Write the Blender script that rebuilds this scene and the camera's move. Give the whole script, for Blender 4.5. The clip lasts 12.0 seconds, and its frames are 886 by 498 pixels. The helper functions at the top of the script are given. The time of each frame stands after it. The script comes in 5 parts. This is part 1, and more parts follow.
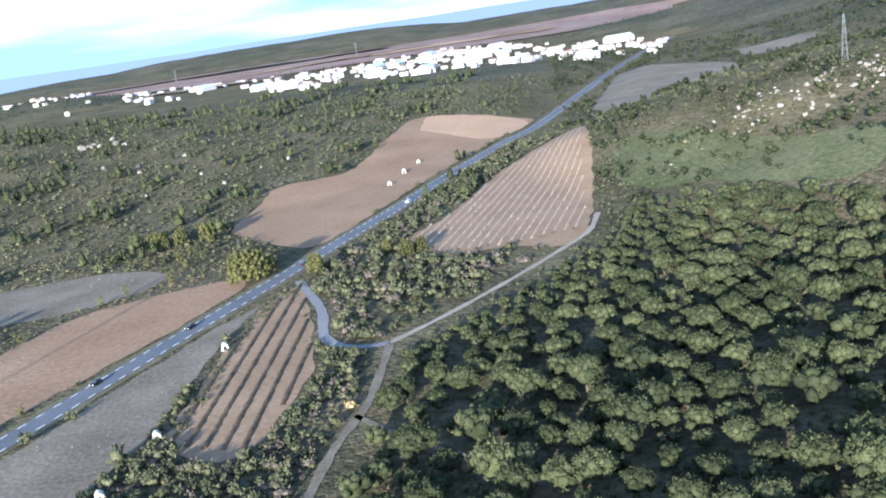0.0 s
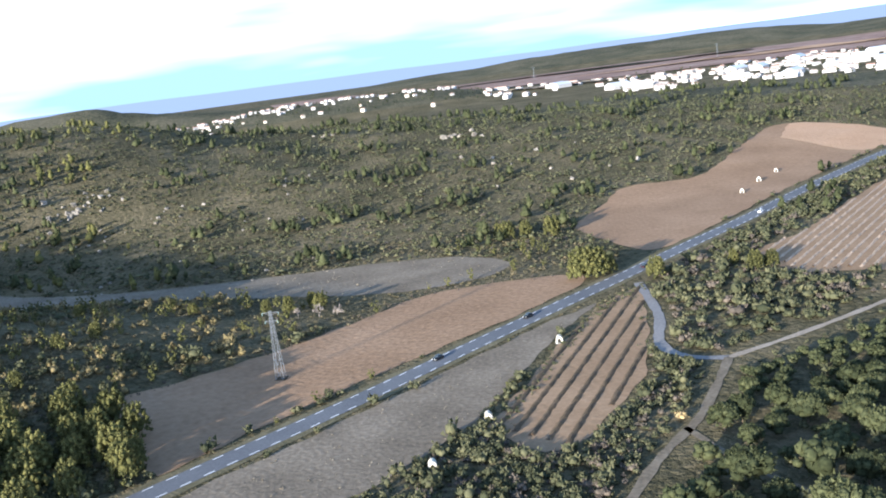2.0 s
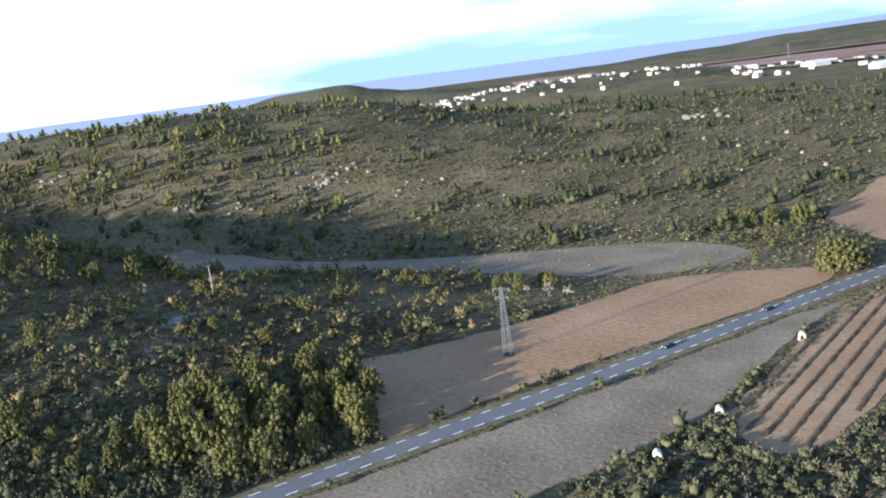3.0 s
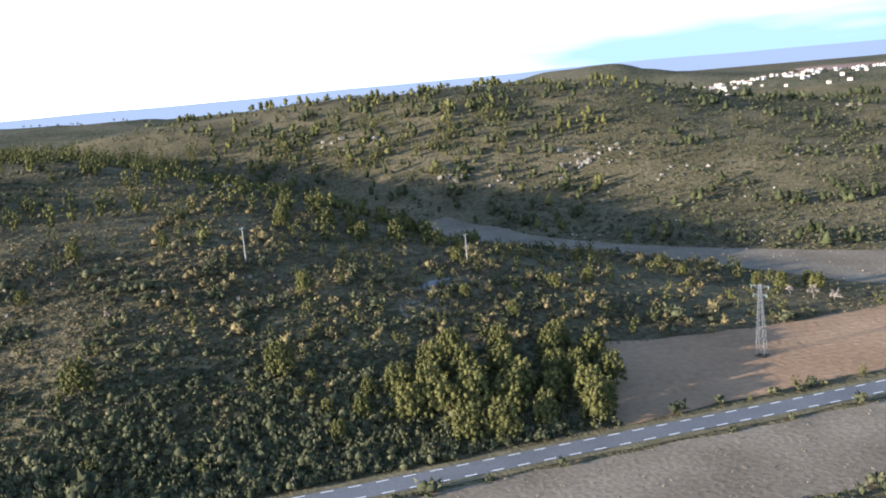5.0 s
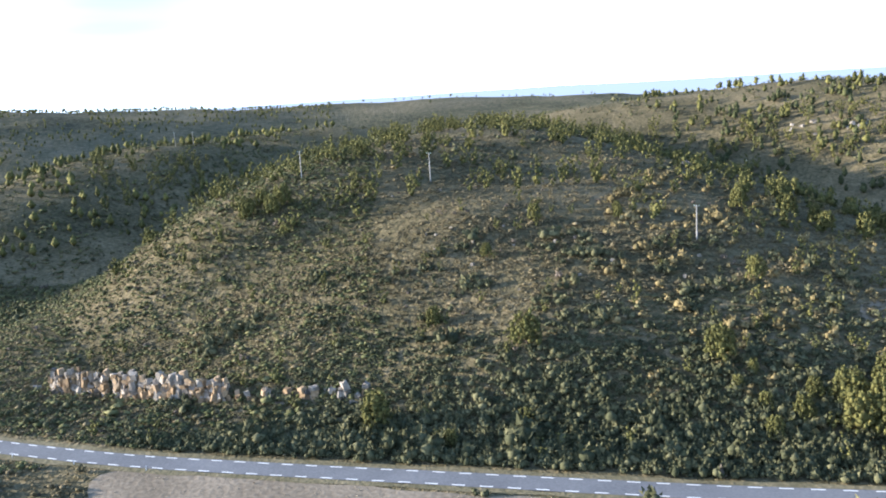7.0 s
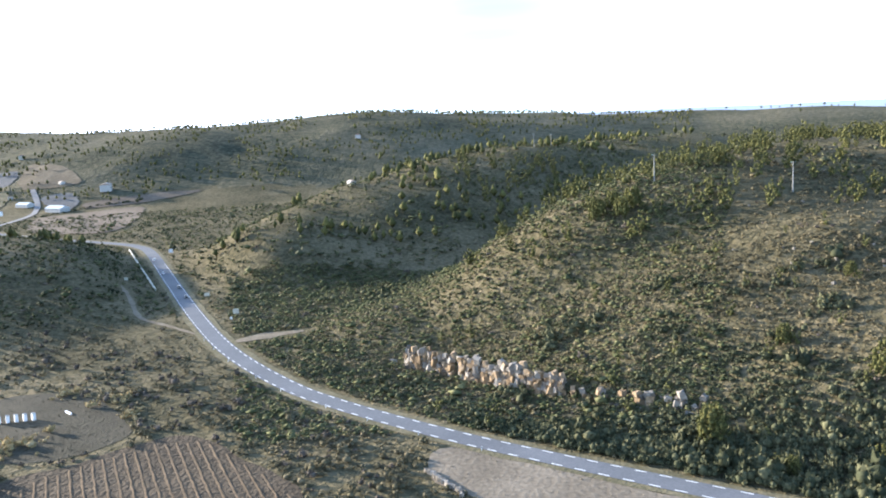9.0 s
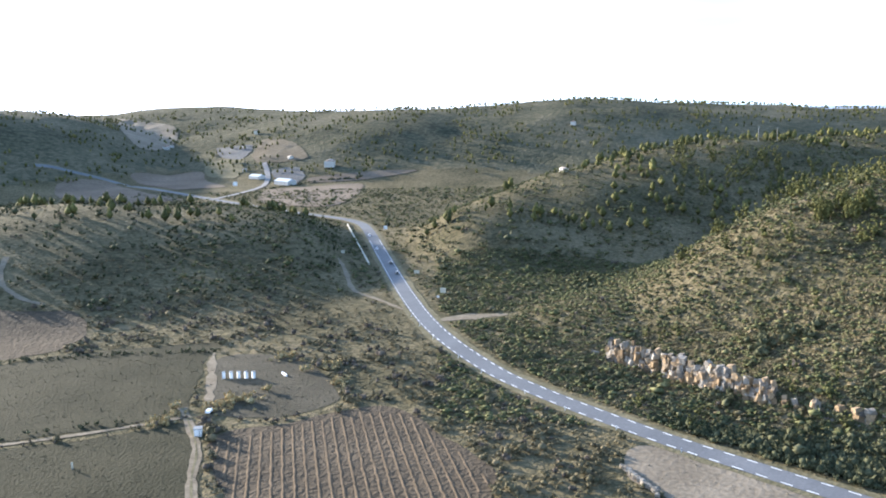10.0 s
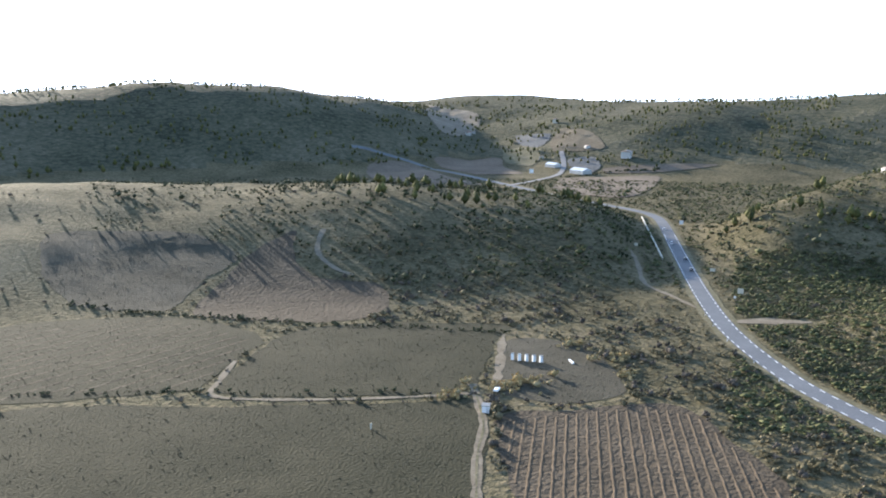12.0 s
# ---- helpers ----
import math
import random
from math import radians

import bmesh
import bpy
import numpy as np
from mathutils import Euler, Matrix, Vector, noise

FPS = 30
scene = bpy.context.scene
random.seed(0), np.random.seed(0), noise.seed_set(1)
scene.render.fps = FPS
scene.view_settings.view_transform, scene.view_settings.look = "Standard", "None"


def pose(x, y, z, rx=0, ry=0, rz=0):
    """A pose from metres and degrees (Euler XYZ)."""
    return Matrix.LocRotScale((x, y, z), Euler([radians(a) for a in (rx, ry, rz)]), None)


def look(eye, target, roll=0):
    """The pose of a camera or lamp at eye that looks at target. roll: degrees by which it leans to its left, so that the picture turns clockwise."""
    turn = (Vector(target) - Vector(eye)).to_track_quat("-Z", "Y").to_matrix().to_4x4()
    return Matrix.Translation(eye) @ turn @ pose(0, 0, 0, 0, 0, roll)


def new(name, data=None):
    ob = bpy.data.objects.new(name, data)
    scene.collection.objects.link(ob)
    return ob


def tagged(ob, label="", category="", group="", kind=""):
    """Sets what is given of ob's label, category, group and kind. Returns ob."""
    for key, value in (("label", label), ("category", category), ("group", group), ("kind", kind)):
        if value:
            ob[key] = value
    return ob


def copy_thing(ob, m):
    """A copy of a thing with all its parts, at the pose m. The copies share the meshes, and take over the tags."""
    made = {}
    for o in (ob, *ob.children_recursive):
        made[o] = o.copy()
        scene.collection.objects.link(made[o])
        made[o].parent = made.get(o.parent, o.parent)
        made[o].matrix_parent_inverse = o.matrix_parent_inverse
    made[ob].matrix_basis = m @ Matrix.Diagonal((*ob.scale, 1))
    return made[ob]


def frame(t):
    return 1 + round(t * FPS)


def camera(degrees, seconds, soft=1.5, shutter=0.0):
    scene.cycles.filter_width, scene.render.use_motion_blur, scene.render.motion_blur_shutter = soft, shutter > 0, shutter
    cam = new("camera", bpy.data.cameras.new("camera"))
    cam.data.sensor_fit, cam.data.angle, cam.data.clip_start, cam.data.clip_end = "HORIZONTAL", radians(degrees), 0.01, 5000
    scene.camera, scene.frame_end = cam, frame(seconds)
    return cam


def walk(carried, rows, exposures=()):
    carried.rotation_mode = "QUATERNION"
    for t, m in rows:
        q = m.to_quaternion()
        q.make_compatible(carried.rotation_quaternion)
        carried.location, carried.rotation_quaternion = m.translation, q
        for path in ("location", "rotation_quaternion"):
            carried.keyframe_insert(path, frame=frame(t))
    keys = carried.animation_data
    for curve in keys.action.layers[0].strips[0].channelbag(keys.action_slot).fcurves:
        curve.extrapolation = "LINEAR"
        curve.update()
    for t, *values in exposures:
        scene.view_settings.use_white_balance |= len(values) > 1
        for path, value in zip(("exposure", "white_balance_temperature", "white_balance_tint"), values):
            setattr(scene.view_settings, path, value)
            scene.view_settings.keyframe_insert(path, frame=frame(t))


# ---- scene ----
from mathutils.bvhtree import BVHTree

cam = camera(50.4, 12.0, soft=1.9)
# seconds, eye x, y, z, yaw, pitch, roll
PATH = [
    (0.0, -0.00, 0.00, 90.49, -0.01, -14.21, -8.46),
    (0.5, -0.02, 0.41, 91.13, 3.98, -13.46, -7.99),
    (1.0, -0.03, 0.81, 90.53, 7.63, -13.30, -7.63),
    (1.5, -0.37, 0.96, 90.10, 12.89, -12.73, -7.17),
    (2.0, -1.56, 0.77, 90.38, 20.65, -11.40, -7.56),
    (2.5, -1.96, 1.41, 90.76, 27.90, -10.90, -7.41),
    (3.0, -1.88, 1.48, 90.77, 35.04, -10.87, -7.58),
    (3.5, -1.59, 1.33, 90.67, 40.10, -10.15, -7.63),
    (3.7, -1.33, 1.38, 90.88, 42.06, -9.83, -6.98),
    (5.3, -1.11, 1.42, 90.99, 54.00, -9.77, -5.30),
    (5.5, -1.17, 1.37, 90.99, 56.83, -9.02, -5.16),
    (6.0, -1.73, 0.95, 90.02, 64.99, -9.34, -3.84),
    (6.5, -2.05, 0.96, 90.00, 72.48, -9.89, -4.03),
    (7.0, -2.22, 0.97, 90.01, 77.95, -9.74, -3.48),
    (7.2, -2.23, 0.98, 89.98, 79.43, -9.16, -3.13),
    (8.8, -1.95, 1.64, 88.60, 96.37, -8.87, -2.31),
    (9.0, -2.16, 1.65, 88.53, 99.13, -8.31, -2.43),
    (9.5, -2.28, 1.32, 88.57, 105.74, -8.76, -1.38),
    (10.0, -2.35, 1.40, 88.84, 111.86, -8.81, -0.74),
    (10.5, -2.26, 1.47, 88.52, 116.14, -8.54, -0.19),
    (11.0, -2.41, 0.65, 88.38, 120.46, -9.44, 0.08),
    (11.5, -2.39, 0.12, 88.24, 123.73, -9.31, 0.55),
    (12.0, -1.88, -0.54, 88.32, 129.52, -9.33, 0.24),
]
LIGHT = [(0.0, 1.85, 5000, 13), (2.0, 1.7, 5350, 14), (3.5, 1.55, 5450, 14), (5.5, 1.8, 5650, 16), (6.0, 2.15, 5650, 16), (7.0, 2.15, 5600, 15), (9.5, 2.25, 5650, 14), (11.0, 2.2, 5700, 14), (12.0, 1.95, 5700, 13)]
walk(cam, [(t, pose(x, y, z, 90 + pitch, 0, yaw) @ pose(0, 0, 0, 0, 0, roll)) for t, x, y, z, yaw, pitch, roll in PATH], LIGHT)

# ---------------------------------------------------------------- light
SUN_AZ, SUN_EL = 161.0, 11.0          # degrees, counted to the left from +y
sun_dir = Vector((-math.sin(radians(SUN_AZ)) * math.cos(radians(SUN_EL)),
                  math.cos(radians(SUN_AZ)) * math.cos(radians(SUN_EL)), math.sin(radians(SUN_EL))))
sun = new("sun", bpy.data.lights.new("sun", "SUN"))
sun.data.energy, sun.data.angle, sun.data.color = 5.0, radians(0.6), (1.0, 0.85, 0.62)
sun.matrix_world = look(sun_dir * 100, (0, 0, 0))

world = bpy.data.worlds.new("sky")
scene.world = world
world.use_nodes = True
wn, wl = world.node_tree.nodes, world.node_tree.links
sky = wn.new("ShaderNodeTexSky")
sky.sky_type, sky.sun_disc = "NISHITA", False
sky.sun_elevation, sky.sun_rotation = radians(SUN_EL), radians(-SUN_AZ)
sky.air_density, sky.dust_density, sky.ozone_density = 1.0, 0.6, 1.5


def world_math(op, a, b, c=None):
    n = wn.new("ShaderNodeMath")
    n.operation = op
    for i, v in enumerate((a, b, c)):
        if v is None:
            continue
        if isinstance(v, (int, float)):
            n.inputs[i].default_value = v
        else:
            wl.new(v, n.inputs[i])
    return n.outputs[0]


# thin bright cloud, thickest low down towards the sun
coord = wn.new("ShaderNodeTexCoord")
cloud_map = wn.new("ShaderNodeMapping")
cloud_map.inputs["Scale"].default_value = (1.0, 1.0, 7.0)
cloud = wn.new("ShaderNodeTexNoise")
cloud.inputs["Scale"].default_value, cloud.inputs["Detail"].default_value = 1.7, 4
toward = wn.new("ShaderNodeVectorMath")
toward.operation = "DOT_PRODUCT"
toward.inputs[1].default_value = (sun_dir.x, sun_dir.y, 0)
axis = wn.new("ShaderNodeSeparateXYZ")
wl.new(coord.outputs["Generated"], cloud_map.inputs[0])
wl.new(cloud_map.outputs[0], cloud.inputs["Vector"])
wl.new(coord.outputs["Generated"], toward.inputs[0])
wl.new(coord.outputs["Generated"], axis.inputs[0])
cover = world_math("MULTIPLY_ADD", toward.outputs["Value"], 0.6, 0.62)
cover = world_math("MULTIPLY_ADD", world_math("SUBTRACT", cloud.outputs["Fac"], 0.5), 2.6, cover)
cover = world_math("MULTIPLY_ADD", axis.outputs["Z"], -1.1, cover)
gap = wn.new("ShaderNodeVectorMath")
gap.operation = "DOT_PRODUCT"
gap.inputs[1].default_value = (-math.sin(radians(97)), math.cos(radians(97)), 0.05)
wl.new(coord.outputs["Generated"], gap.inputs[0])
opened = world_math("MULTIPLY_ADD", gap.outputs["Value"], 15.0, -14.05)
opened.node.use_clamp = True
streak = world_math("MULTIPLY_ADD", cloud.outputs["Fac"], -3.2, 0.85)
cover = world_math("MULTIPLY_ADD", opened, streak, cover)
cover_node = cover.node
cover_node.use_clamp = True
low = wn.new("ShaderNodeMixRGB")
low.inputs[1].default_value, low.inputs[2].default_value = (1.45, 2.1, 2.4, 1), (8.5, 9.2, 10.0, 1)
wl.new(cover, low.inputs[0])
mix = wn.new("ShaderNodeMixRGB")
upward = world_math("MULTIPLY_ADD", axis.outputs["Z"], 3.0, -0.45)
upward.node.use_clamp = True
wl.new(upward, mix.inputs[0])
wl.new(low.outputs[0], mix.inputs[1])
wl.new(sky.outputs[0], mix.inputs[2])
wl.new(mix.outputs[0], wn["Background"].inputs[0])
wn["Background"].inputs[1].default_value = 0.145

# ---------------------------------------------------------------- materials
def material(name, tones, scale=0.2, fine=2.0, rough=0.9, bump=0.3, metal=0.0, per_object=0.0, island=0.0, spec=0.06):
    """Tones run from dark to light over two sizes of noise, in metres of the world."""
    m = bpy.data.materials.new(name)
    m.use_nodes = True
    n, l = m.node_tree.nodes, m.node_tree.links
    b = n["Principled BSDF"]
    b.inputs["Roughness"].default_value, b.inputs["Metallic"].default_value = rough, metal
    b.inputs["Specular IOR Level"].default_value = spec
    pos = n.new("ShaderNodeNewGeometry")
    big, small = n.new("ShaderNodeTexNoise"), n.new("ShaderNodeTexNoise")
    big.inputs["Scale"].default_value, big.inputs["Detail"].default_value = scale, 4
    small.inputs["Scale"].default_value, small.inputs["Detail"].default_value = fine, 5
    l.new(pos.outputs["Position"], big.inputs["Vector"])
    l.new(pos.outputs["Position"], small.inputs["Vector"])
    add = n.new("ShaderNodeMath")
    add.operation = "MULTIPLY_ADD"
    add.inputs[1].default_value = 0.5
    l.new(big.outputs["Fac"], add.inputs[0])
    half = n.new("ShaderNodeMath")
    half.operation = "MULTIPLY"
    half.inputs[1].default_value = 0.5
    l.new(small.outputs["Fac"], half.inputs[0])
    l.new(half.outputs[0], add.inputs[2])
    value = add.outputs[0]
    for amount, node, socket in ((per_object, "ShaderNodeObjectInfo", "Random"), (island, "ShaderNodeNewGeometry", "Random Per Island")):
        if amount:
            r = n.new(node)
            s = n.new("ShaderNodeMath")
            s.operation = "MULTIPLY_ADD"
            s.inputs[1].default_value, s.inputs[2].default_value = amount, -amount / 2
            l.new(r.outputs[socket], s.inputs[0])
            a = n.new("ShaderNodeMath")
            a.operation = "ADD"
            l.new(value, a.inputs[0])
            l.new(s.outputs[0], a.inputs[1])
            value = a.outputs[0]
    c = n.new("ShaderNodeValToRGB")
    e = c.color_ramp.elements
    while len(e) < len(tones):
        e.new(0.5)
    for i, tone in enumerate(tones):
        e[i].position = 0.3 + 0.4 * i / max(1, len(tones) - 1)
        e[i].color = (*tone, 1)
    l.new(value, c.inputs[0])
    l.new(c.outputs[0], b.inputs["Base Color"])
    if bump:
        bn = n.new("ShaderNodeBump")
        bn.inputs["Strength"].default_value, bn.inputs["Distance"].default_value = bump, 0.6 / fine
        l.new(small.outputs["Fac"], bn.inputs["Height"])
        l.new(bn.outputs[0], b.inputs["Normal"])
    return m


def plain(name, colour, rough=0.7, metal=0.0, glow=0.0):
    m = material(name, [tuple(0.82 * v for v in colour), colour, tuple(min(1, 1.12 * v) for v in colour)], 0.7, 6.0, rough, 0.05, metal, spec=0.3)
    if glow:
        b = m.node_tree.nodes["Principled BSDF"]
        b.inputs["Emission Color"].default_value, b.inputs["Emission Strength"].default_value = (*colour, 1), glow
    return m


def scrub(name, tones, patch, cell, bump):
    """Low scrub seen from afar: clumps about one cell wide, each of its own tone, in wide uneven patches."""
    m = bpy.data.materials.new(name)
    m.use_nodes = True
    n, l = m.node_tree.nodes, m.node_tree.links
    b = n["Principled BSDF"]
    b.inputs["Roughness"].default_value, b.inputs["Specular IOR Level"].default_value = 1.0, 0.03
    pos = n.new("ShaderNodeNewGeometry")
    wide, fine = n.new("ShaderNodeTexNoise"), n.new("ShaderNodeTexNoise")
    wide.inputs["Scale"].default_value, wide.inputs["Detail"].default_value = patch, 5
    fine.inputs["Scale"].default_value, fine.inputs["Detail"].default_value = 1.6 / cell, 5
    warp = n.new("ShaderNodeVectorMath")
    warp.operation = "MULTIPLY_ADD"
    warp.inputs[1].default_value = (1.6 * cell, 1.6 * cell, 1.6 * cell)
    clumps = n.new("ShaderNodeTexVoronoi")
    clumps.inputs["Scale"].default_value = 1.0 / cell
    l.new(pos.outputs["Position"], wide.inputs["Vector"])
    l.new(pos.outputs["Position"], fine.inputs["Vector"])
    l.new(fine.outputs["Color"], warp.inputs[0])
    l.new(pos.outputs["Position"], warp.inputs[2])
    l.new(warp.outputs[0], clumps.inputs["Vector"])
    tone = n.new("ShaderNodeSeparateColor")
    l.new(clumps.outputs["Color"], tone.inputs[0])

    def join(a, k, c):
        s = n.new("ShaderNodeMath")
        s.operation = "MULTIPLY_ADD"
        l.new(a, s.inputs[0])
        s.inputs[1].default_value = k
        if isinstance(c, float):
            s.inputs[2].default_value = c
        else:
            l.new(c, s.inputs[2])
        return s.outputs[0]

    relief = join(clumps.outputs["Distance"], -0.7, join(fine.outputs["Fac"], 0.5, 0.5))
    value = join(wide.outputs["Fac"], 0.65, join(tone.outputs[0], 0.2, join(relief, 0.3, -0.05)))
    c = n.new("ShaderNodeValToRGB")
    e = c.color_ramp.elements
    while len(e) < len(tones):
        e.new(0.5)
    for i, t in enumerate(tones):
        e[i].position, e[i].color = 0.28 + 0.4 * i / (len(tones) - 1), (*t, 1)
    l.new(value, c.inputs[0])
    l.new(c.outputs[0], b.inputs["Base Color"])
    bn = n.new("ShaderNodeBump")
    bn.inputs["Strength"].default_value, bn.inputs["Distance"].default_value = bump, 0.6 * cell
    l.new(relief, bn.inputs["Height"])
    l.new(bn.outputs[0], b.inputs["Normal"])
    return m


M_GROUND = scrub("scrub_ground", [(0.043, 0.039, 0.022), (0.08, 0.07, 0.039), (0.12, 0.101, 0.058), (0.16, 0.13, 0.079)], 0.018, 2.0, 0.7)
M_ASPHALT = material("asphalt", [(0.1, 0.103, 0.11), (0.13, 0.133, 0.14), (0.165, 0.167, 0.174)], 0.05, 1.5, 0.85, 0.15)
M_PAINT = plain("road_paint", (0.75, 0.75, 0.73))
M_TRACK = material("dirt_track", [(0.22, 0.18, 0.135), (0.3, 0.25, 0.19), (0.38, 0.32, 0.25)], 0.08, 0.9, 1.0, 0.3)
M_GREYTRACK = material("gravel_lane", [(0.16, 0.15, 0.14), (0.22, 0.21, 0.2), (0.28, 0.26, 0.24)], 0.08, 0.9, 1.0, 0.3)
M_SOIL = material("ploughed_soil", [(0.2, 0.127, 0.074), (0.265, 0.172, 0.103), (0.33, 0.222, 0.138)], 0.03, 0.5, 1.0, 0.25)
M_SOIL_LIGHT = material("pale_soil", [(0.36, 0.22, 0.13), (0.42, 0.27, 0.16), (0.47, 0.31, 0.2)], 0.03, 0.5, 1.0, 0.4)
M_STUBBLE = material("stubble", [(0.11, 0.09, 0.065), (0.175, 0.144, 0.105), (0.26, 0.217, 0.162)], 0.05, 0.7, 1.0, 0.25)
M_GRASS = material("dry_grass", [(0.018, 0.019, 0.01), (0.033, 0.032, 0.018), (0.058, 0.051, 0.03)], 0.04, 1.3, 1.0, 0.9)
M_DULLSOIL = material("dull_soil", [(0.05, 0.039, 0.027), (0.07, 0.055, 0.038), (0.1, 0.078, 0.054)], 0.05, 0.6, 1.0, 0.9)
M_FALLOW = material("fallow", [(0.036, 0.033, 0.022), (0.064, 0.057, 0.04), (0.1, 0.086, 0.062)], 0.05, 1.3, 1.0, 0.9)
M_VINESOIL = material("vineyard_soil", [(0.21, 0.137, 0.078), (0.27, 0.182, 0.108), (0.34, 0.235, 0.145)], 0.05, 0.6, 1.0, 0.2)
M_BUSH = material("maquis_leaves", [(0.034, 0.038, 0.021), (0.062, 0.065, 0.035), (0.111, 0.107, 0.058)], 0.03, 0.9, 0.9, 0.3, island=0.36)
M_SHRUB = material("olive_shrubs", [(0.066, 0.06, 0.034), (0.115, 0.098, 0.056), (0.17, 0.139, 0.083)], 0.03, 0.9, 0.9, 0.3, island=0.32)
M_PINE = material("pine_needles", [(0.033, 0.036, 0.015), (0.076, 0.076, 0.027), (0.135, 0.127, 0.044)], 0.05, 1.2, 0.9, 0.3, island=0.25)
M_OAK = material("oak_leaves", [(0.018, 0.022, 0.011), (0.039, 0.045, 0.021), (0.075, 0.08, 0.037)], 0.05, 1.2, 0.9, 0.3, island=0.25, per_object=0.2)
M_BARK = material("bark", [(0.07, 0.055, 0.04), (0.11, 0.085, 0.06), (0.16, 0.125, 0.09)], 1.0, 6.0, 0.95, 0.5)
M_DRY = material("dry_twigs", [(0.05, 0.044, 0.037), (0.088, 0.074, 0.058), (0.14, 0.115, 0.09)], 0.06, 0.9, 0.95, 0.4, island=0.3)
M_BAREWOOD = material("grey_twigs", [(0.14, 0.12, 0.1), (0.21, 0.18, 0.155), (0.28, 0.245, 0.215)], 0.5, 3.0, 0.95, 0.3)
M_STRAW = material("straw", [(0.2, 0.15, 0.07), (0.3, 0.23, 0.11), (0.4, 0.32, 0.18)], 0.1, 1.2, 0.95, 0.4, island=0.2)
M_FARMTRACK = material("farm_track", [(0.11, 0.09, 0.062), (0.17, 0.14, 0.1), (0.24, 0.2, 0.145)], 0.15, 0.9, 1.0, 0.3)
M_BASIN = material("tan_meadow", [(0.1, 0.076, 0.053), (0.14, 0.108, 0.078), (0.19, 0.148, 0.11)], 0.02, 0.3, 1.0, 0.2)
M_OCHRE = material("ochre_bank", [(0.09, 0.07, 0.044), (0.125, 0.1, 0.066), (0.17, 0.138, 0.094)], 0.03, 0.25, 1.0, 0.4)
M_QUARRY = material("grey_quarry", [(0.08, 0.078, 0.074), (0.11, 0.108, 0.104), (0.15, 0.147, 0.14)], 0.03, 0.25, 1.0, 0.4)
M_WEED = material("field_weeds", [(0.028, 0.028, 0.017), (0.046, 0.043, 0.028), (0.078, 0.068, 0.045)], 0.05, 0.9, 0.95, 0.3, island=0.3)
M_GARRIGUE = material("green_garrigue", [(0.043, 0.05, 0.022), (0.077, 0.082, 0.037), (0.12, 0.116, 0.055)], 0.03, 0.9, 0.95, 0.3, island=0.3)
M_AUTUMN = material("golden_shrubs", [(0.082, 0.067, 0.032), (0.145, 0.117, 0.056), (0.205, 0.165, 0.08)], 0.06, 0.9, 0.95, 0.4, island=0.3)
M_VERGE = material("verge_grass", [(0.08, 0.074, 0.04), (0.13, 0.113, 0.066), (0.21, 0.178, 0.11)], 0.12, 0.9, 1.0, 0.4)
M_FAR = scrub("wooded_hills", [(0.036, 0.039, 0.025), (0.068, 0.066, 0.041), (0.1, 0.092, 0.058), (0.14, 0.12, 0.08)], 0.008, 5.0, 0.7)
M_STUBBLE_TUFT = material("stubble_tufts", [(0.09, 0.075, 0.052), (0.18, 0.152, 0.108), (0.32, 0.275, 0.2)], 0.06, 1.0, 1.0, 0.3, island=0.4)
M_FURROW = material("furrow", [(0.075, 0.055, 0.035), (0.11, 0.08, 0.05), (0.16, 0.115, 0.075)], 0.2, 1.2, 1.0, 0.5)
M_ROWSOIL = material("row_growth", [(0.3, 0.22, 0.15), (0.4, 0.3, 0.21), (0.48, 0.37, 0.27)], 0.3, 1.5, 1.0, 0.4)
M_ROCK = material("limestone", [(0.13, 0.115, 0.095), (0.2, 0.18, 0.15), (0.3, 0.27, 0.23)], 0.3, 2.0, 0.95, 0.6, per_object=0.3)
M_CLIFF = material("cut_rock", [(0.108, 0.094, 0.078), (0.187, 0.164, 0.137), (0.274, 0.245, 0.205)], 0.4, 2.0, 0.95, 0.6, per_object=0.4)
M_CLIFF_WARM = material("ochre_rock", [(0.12, 0.086, 0.053), (0.2, 0.144, 0.086), (0.288, 0.216, 0.14)], 0.4, 2.0, 0.95, 0.6, per_object=0.4)
M_STEEL = plain("galvanised_steel", (0.15, 0.16, 0.17), 0.6, 0.0)
M_GLASSY = plain("insulator_glass", (0.25, 0.35, 0.33), 0.2)
M_CONCRETE = plain("concrete", (0.24, 0.235, 0.22), 0.9)
M_CREAM = plain("cream_render", (0.5, 0.46, 0.37), 0.85)
M_DARK = plain("dark_opening", (0.02, 0.02, 0.02), 0.8)
M_CARDARK = plain("black_car_paint", (0.02, 0.022, 0.026), 0.25)
M_CARWHITE = plain("white_car_paint", (0.8, 0.8, 0.8), 0.4)
M_WINDOW = plain("window_glass", (0.03, 0.04, 0.05), 0.08)
M_RED = plain("red_lens", (0.35, 0.02, 0.02), 0.3)
M_WHITEWALL = plain("white_render", (0.45, 0.43, 0.4), 0.85)
M_TILE = material("clay_tiles", [(0.24, 0.14, 0.1), (0.32, 0.2, 0.15), (0.4, 0.27, 0.21)], 0.2, 2.0, 0.9, 0.3, per_object=0.3)
M_TILE_PALE = material("pale_tiles", [(0.3, 0.24, 0.2), (0.38, 0.31, 0.26), (0.46, 0.39, 0.34)], 0.2, 2.0, 0.9, 0.3, per_object=0.3)
M_SHEET = plain("metal_roof", (0.5, 0.51, 0.52), 0.4)
M_RED_PLAIN = material("red_plain", [(0.16, 0.1, 0.075), (0.24, 0.16, 0.125), (0.32, 0.24, 0.19)], 0.006, 0.04, 1.0, 0.2)
